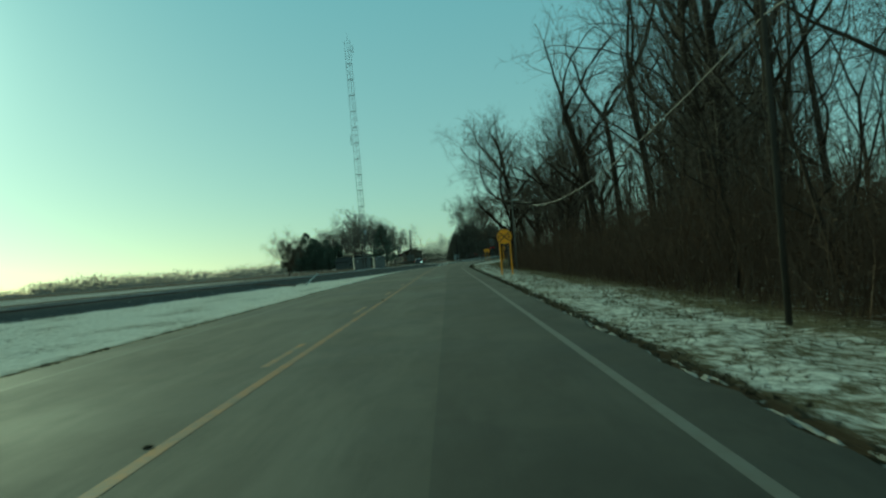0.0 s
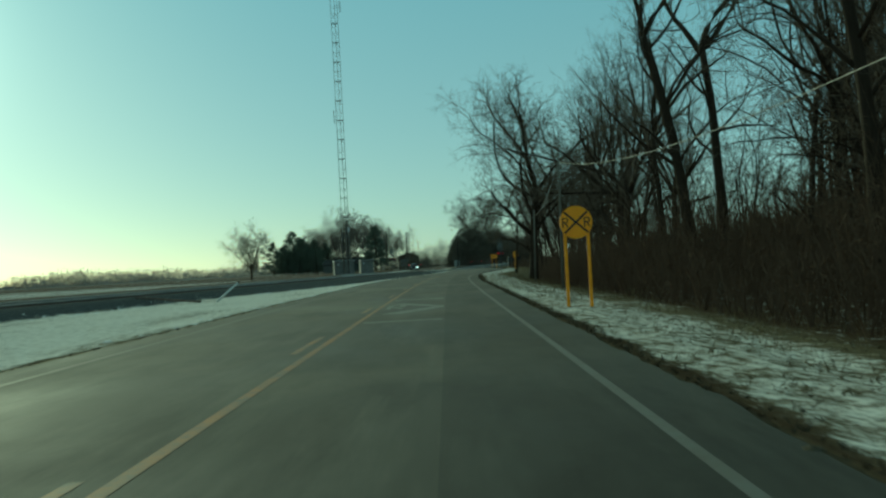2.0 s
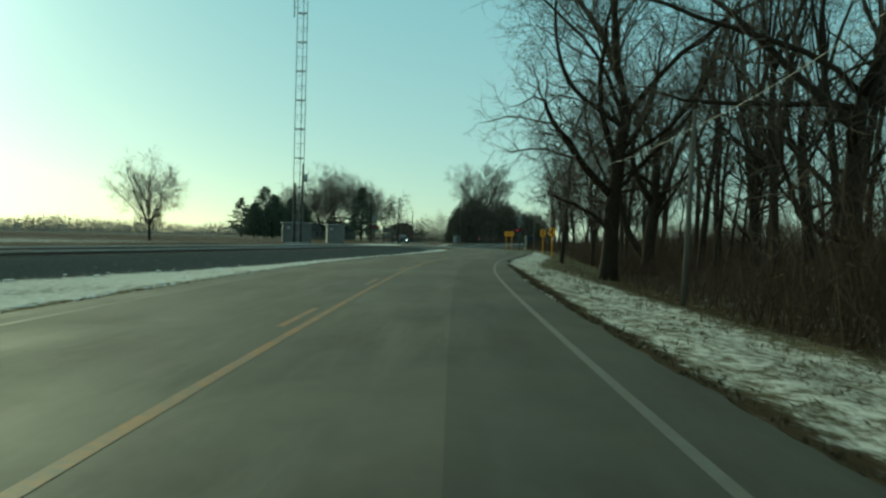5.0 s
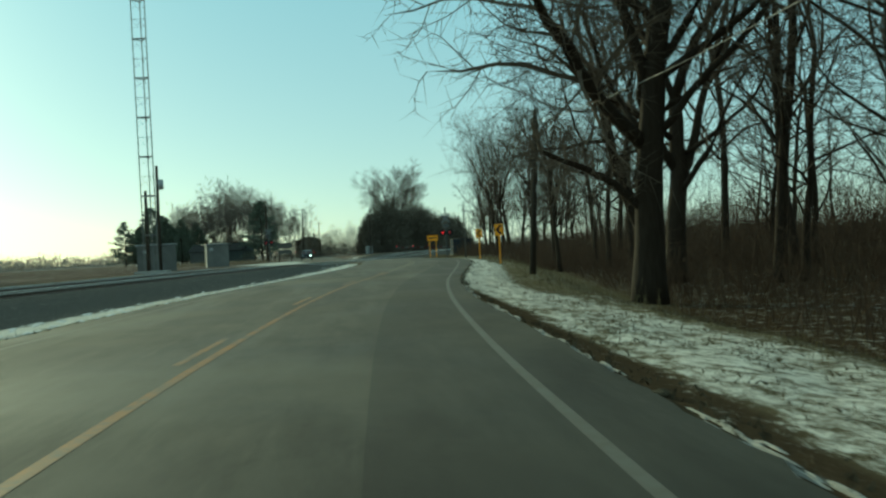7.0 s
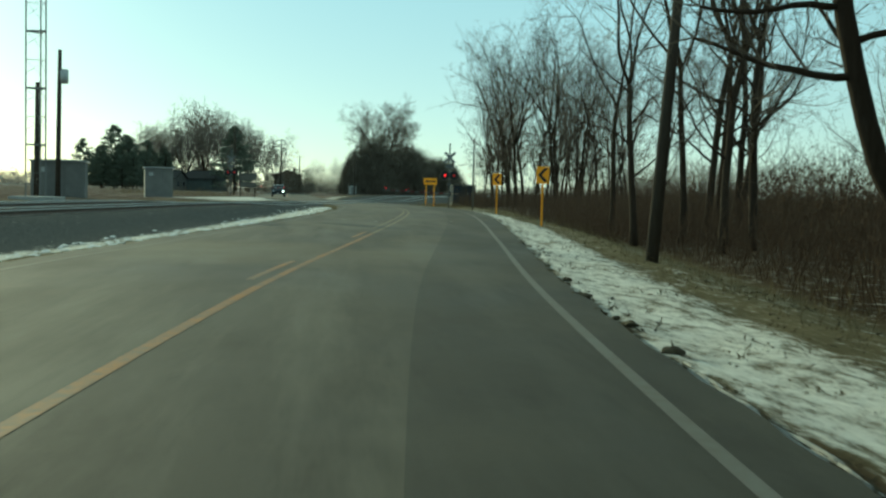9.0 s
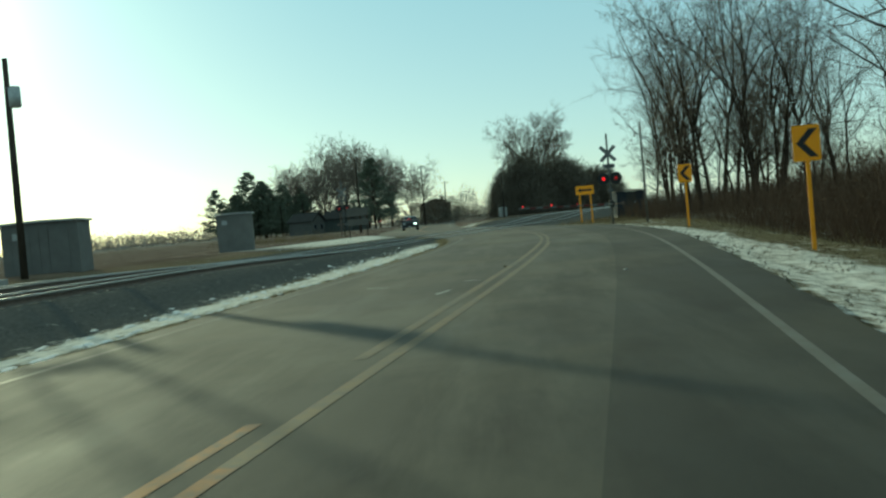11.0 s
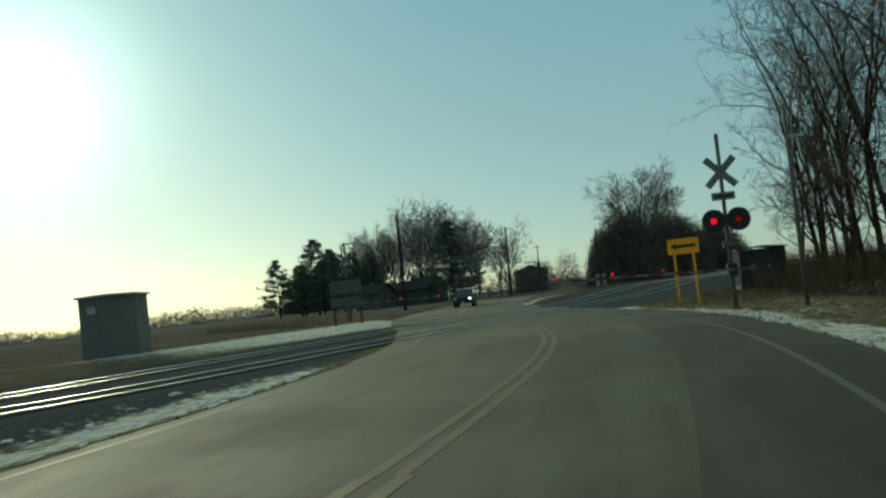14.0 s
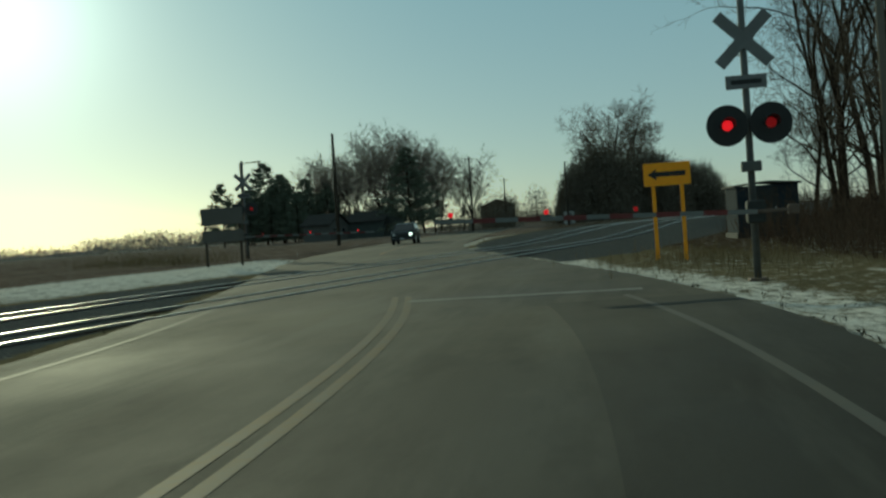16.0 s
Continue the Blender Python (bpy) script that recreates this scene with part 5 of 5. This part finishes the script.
    for k, d in enumerate(lights):
        part("arm_lamp", Build().disc(arm_way * d, 1.335, 0.042, -.45, -.38, 14), LAMP_RED if k else LAMP_DIM, arm, "red gate lamp")
        part("lamp_bracket", Build().box(arm_way * d - .02, arm_way * d + .02, -.43, -.41, 1.26, 1.30), BLACK, arm)
    return t


crossing_signal(9.64, 230.05, 0, -1, 5.6, (2.05, 3.6, 5.3), (True, False), 2.2, "railway crossing signal with flashing red lamps and lowered gate")
crossing_signal(-12.1, 267.0, 12, 1, 7.0, (0.9, 3.5, 6.1), (False, False), -1.8, "far railway crossing signal with lowered gate across the tracks")
lamp = thing("street_lamp", (-12.6, 268.2, 0.05), "dark pole with a short level lamp arm", "street lamp")
part("pole", Build().tube([V(0, 0, -0.1), V(0, 0, 5.5)], [0.07, 0.05], 8), RUST, lamp)
part("arm", Build().tube([V(0, 0, 5.45), V(1.1, 0, 5.52)], [0.03, 0.025], 6).box(0.8, 1.2, -0.08, 0.08, 5.46, 5.54, 0.01), RUST, lamp)


# ---- buildings ----
def shed(x, y, z, w, d, h, turn, mat, label):
    t = thing("equipment_shed", (x, y, z), label, "shed", "equipment sheds", rz=turn)
    part("wall", Build().box(-w / 2, w / 2, -d / 2, d / 2, -0.6, h, 0.01), mat, t)
    for k in range(1, int(w / 0.4)):
        part("batten", Build().box(-w / 2 + k * .4 - .015, -w / 2 + k * .4 + .015, -d / 2 - .02, -d / 2 + .001, 0, h - .02), mat, t)
    part("roof", Build().prism([(-w / 2 - .12, h - 0.02), (0, h + 0.03), (w / 2 + .12, h - 0.02), (w / 2 + .12, h + 0.07), (0, h + 0.12), (-w / 2 - .12, h + 0.07)], -d / 2 - .15, d / 2 + .15), STEEL, t, "low metal roof")
    part("door", Build().box(w * .12, w * .12 + .85, -d / 2 - .03, -d / 2 + .001, 0.05, min(h - .2, 2.0), 0.01), mat, t)
    part("vent", Build().box(-w * .35, -w * .35 + .35, -d / 2 - .04, -d / 2 + .001, h - .7, h - .4, 0.01), STEEL, t)


shed(-15.8, 240.4, 0.5, 2.45, 2.2, 2.25, 12, SIDING, "grey metal trackside equipment shed")
shed(-17.5, 213.4, 0.3, 3.3, 2.6, 2.3, 10, SIDING, "grey equipment shed below the radio tower")


def house(x, y, w, d, h, rise, turn, wall, label, name="house"):
    t = thing(name, (x, y, 0), label, "house", "far houses", rz=turn)
    part("wall", Build().prism([(-w / 2, -0.3), (w / 2, -0.3), (w / 2, h), (0, h + rise - 0.05), (-w / 2, h)], -d / 2, d / 2), wall, t)
    part("roof", Build().prism([(-w / 2 - .4, h - 0.12), (0, h + rise), (w / 2 + .4, h - 0.12), (w / 2 + .4, h + .08), (0, h + rise + .22), (-w / 2 - .4, h + .08)], -d / 2 - .4, d / 2 + .4), ROOF, t, "dark shingle roof")
    for k in range(max(2, int(w / 3))):
        cx = -w / 2 + w * (k + .5) / max(2, int(w / 3))
        wd = part("window", Build().box(cx - .6, cx + .6, -d / 2 - .05, -d / 2 + .001, 1.0, 2.2), SIDING, t, "grey window frame")
        part("pane", Build().box(cx - .5, cx + .5, -d / 2 - .06, -d / 2 - .05, 1.1, 2.1), GLASS, wd)
    part("chimney", Build().box(w * .2, w * .2 + .6, 0, .6, h, h + rise + .7, 0.02), BROWN_WALL, t)


house(-31.0, 392, 11, 7, 2.9, 1.7, 80, SIDING_GREEN, "low grey-green house with a dark roof among bare trees")
house(-37.2, 381, 6, 5, 2.8, 1.6, 75, SIDING_PALE, "pale house with a dark roof behind the pines")
house(-15.5, 458, 8, 6, 5.0, 1.4, 5, BROWN_WALL, "brown wooden barn behind shrubs", "barn")

board = thing("signboard", (-9.1, 255, 0.1), "grey weathered signboard on posts beside the crossing", "signboard", rz=10)
for dx in (-0.75, 0.75):
    part("post", Build().box(dx - .05, dx + .05, -.05, .05, -0.3, 2.6, 0.01), POLE_WOOD, board)
part("panel", Build().box(-.9, .9, -.09, -.05, 1.1, 1.62, 0.01), SIDING_PALE, board)
part("panel", Build().box(-.9, .9, -.09, -.05, 1.85, 2.58, 0.01), SIDING_PALE, board)

cab = thing("signal_cabin", (13.65, 255.6, 0.0), "blue-grey metal railway signal cabin behind brush", "cabin", rz=6)
part("base", Build().box(-1.3, 1.3, -1.05, 1.05, -0.3, 0.08, 0.02), CABINET, cab)
part("wall", Build().box(-1.22, 1.22, -1.0, 1.0, 0.08, 1.92, 0.02), BLUE, cab)
part("roof", Build().prism([(-1.34, 1.90), (0, 2.02), (1.34, 1.90), (1.34, 1.97), (0, 2.09), (-1.34, 1.97)], -1.12, 1.12), CABINET, cab, "dark metal roof")
door = part("door", Build().box(-0.45, 0.40, -1.035, -1.0, 0.12, 1.82, 0.01), CABINET, cab)
part("handle", Build().box(0.26, 0.31, -1.07, -1.035, 0.90, 1.05, 0.008), STEEL, door)

hut = thing("utility_hut", (2.9, 376, 0.0), "small pale hut beside the far road", "hut", rz=6)
part("wall", Build().box(-.75, .75, -.8, .8, -0.2, 2.1, 0.02), CONCRETE, hut)
part("roof", Build().prism([(-.9, 2.08), (0, 2.4), (.9, 2.08), (.9, 2.16), (0, 2.48), (-.9, 2.16)], -.95, .95), ROOF, hut)
part("door", Build().box(-.3, .4, -.83, -.80, 0.0, 1.85, 0.01), SIDING, hut)

marker = thing("leaning_post", (-13.1, 95.7, ground_height(-13.1, 95.7)), "white plastic marker post leaning over in the snow", "marker post")
part("tube", Build().tube([V(-.1, 0, -.1), V(.5, .2, .46), V(1.16, .45, 1.02)], [0.055, 0.055, 0.055], 10), SIGN_WHITE, marker, smooth=True)
part("cap", Build().tube([V(1.14, .44, 1.0), V(1.22, .47, 1.07)], [0.06, 0.05], 10), BLACK, marker)
pipe = Build().tube([V(-17.5, 95.2, ground_height(-17.5, 95.2) + .06), V(-14.0, 95.8, ground_height(-14.0, 95.8) + .05)], [0.06, 0.06], 8)
solid("fallen_pipe", pipe, RUST, "dark pipe lying on the snow", "pipe")


# ---- car waiting beyond the crossing ----
def car(x, y, turn):
    t = thing("car", (x, y, 0), "dark sport utility car with a bright headlight", "car", rz=turn)
    side = [(-2.2, .35), (-2.25, .75), (-2.1, .98), (-1.0, 1.06), (-.35, 1.62), (1.55, 1.68), (2.05, 1.12), (2.2, .95), (2.22, .4)]
    b = Build()
    n = len(side)
    for sx, inset in ((-1, 0), (1, 0)):
        for py, pz in side:
            b.v.append(V(sx * (0.92 if pz < 1.1 else 0.72), py, pz))
    b.f.append(tuple(range(n)))
    b.f.append(tuple(reversed(range(n, 2 * n))))
    for k in range(n):
        m = (k + 1) % n
        b.f.append((m, k, n + k, n + m))
    part("body", b, CAR_PAINT, t, "dark glossy bodywork")
    ws = Build()
    ws.v = [V(-.78, -1.01, 1.085), V(.78, -1.01, 1.085), V(.66, -.42, 1.60), V(-.66, -.42, 1.60)]
    ws.f = [(0, 1, 2, 3)]
    part("windscreen", ws, GLASS, t)
    for sx in (-1, 1):
        sw = Build()
        sw.v = [V(sx * .90, -.75, 1.13), V(sx * .90, 1.7, 1.13), V(sx * .745, 1.35, 1.60), V(sx * .745, -.30, 1.58)]
        sw.f = [(0, 1, 2, 3)]
        part("side_window", sw, GLASS, t)
        part("headlight", Build().disc(sx * .66, .78, .10, -2.28, -2.2, 16), HEADLIGHT if sx > 0 else SIGN_WHITE, t)
        part("mirror", Build().box(min(sx * .92, sx * 1.1), max(sx * .92, sx * 1.1), -.85, -.72, 1.05, 1.2, .02), CAR_PAINT, t)
        for py in (-1.4, 1.4):
            wheel = part("wheel", Build().tube([V(sx * .72, py, .35), V(sx * .94, py, .35)], [.35, .35], 18), RUBBER, t)
            part("rim", Build().tube([V(sx * .90, py, .35), V(sx * .955, py, .35)], [.2, .18], 12), STEEL, wheel)
    part("grille", Build().box(-.5, .5, -2.27, -2.2, .55, .85, .01), BLACK, t)
    part("bumper", Build().box(-.9, .9, -2.34, -2.18, .32, .52, .03), CAR_PAINT, t)
    part("number_plate", Build().box(-.16, .16, -2.36, -2.33, .42, .50), SIGN_WHITE, t)


car(-8.3, 295, 3)
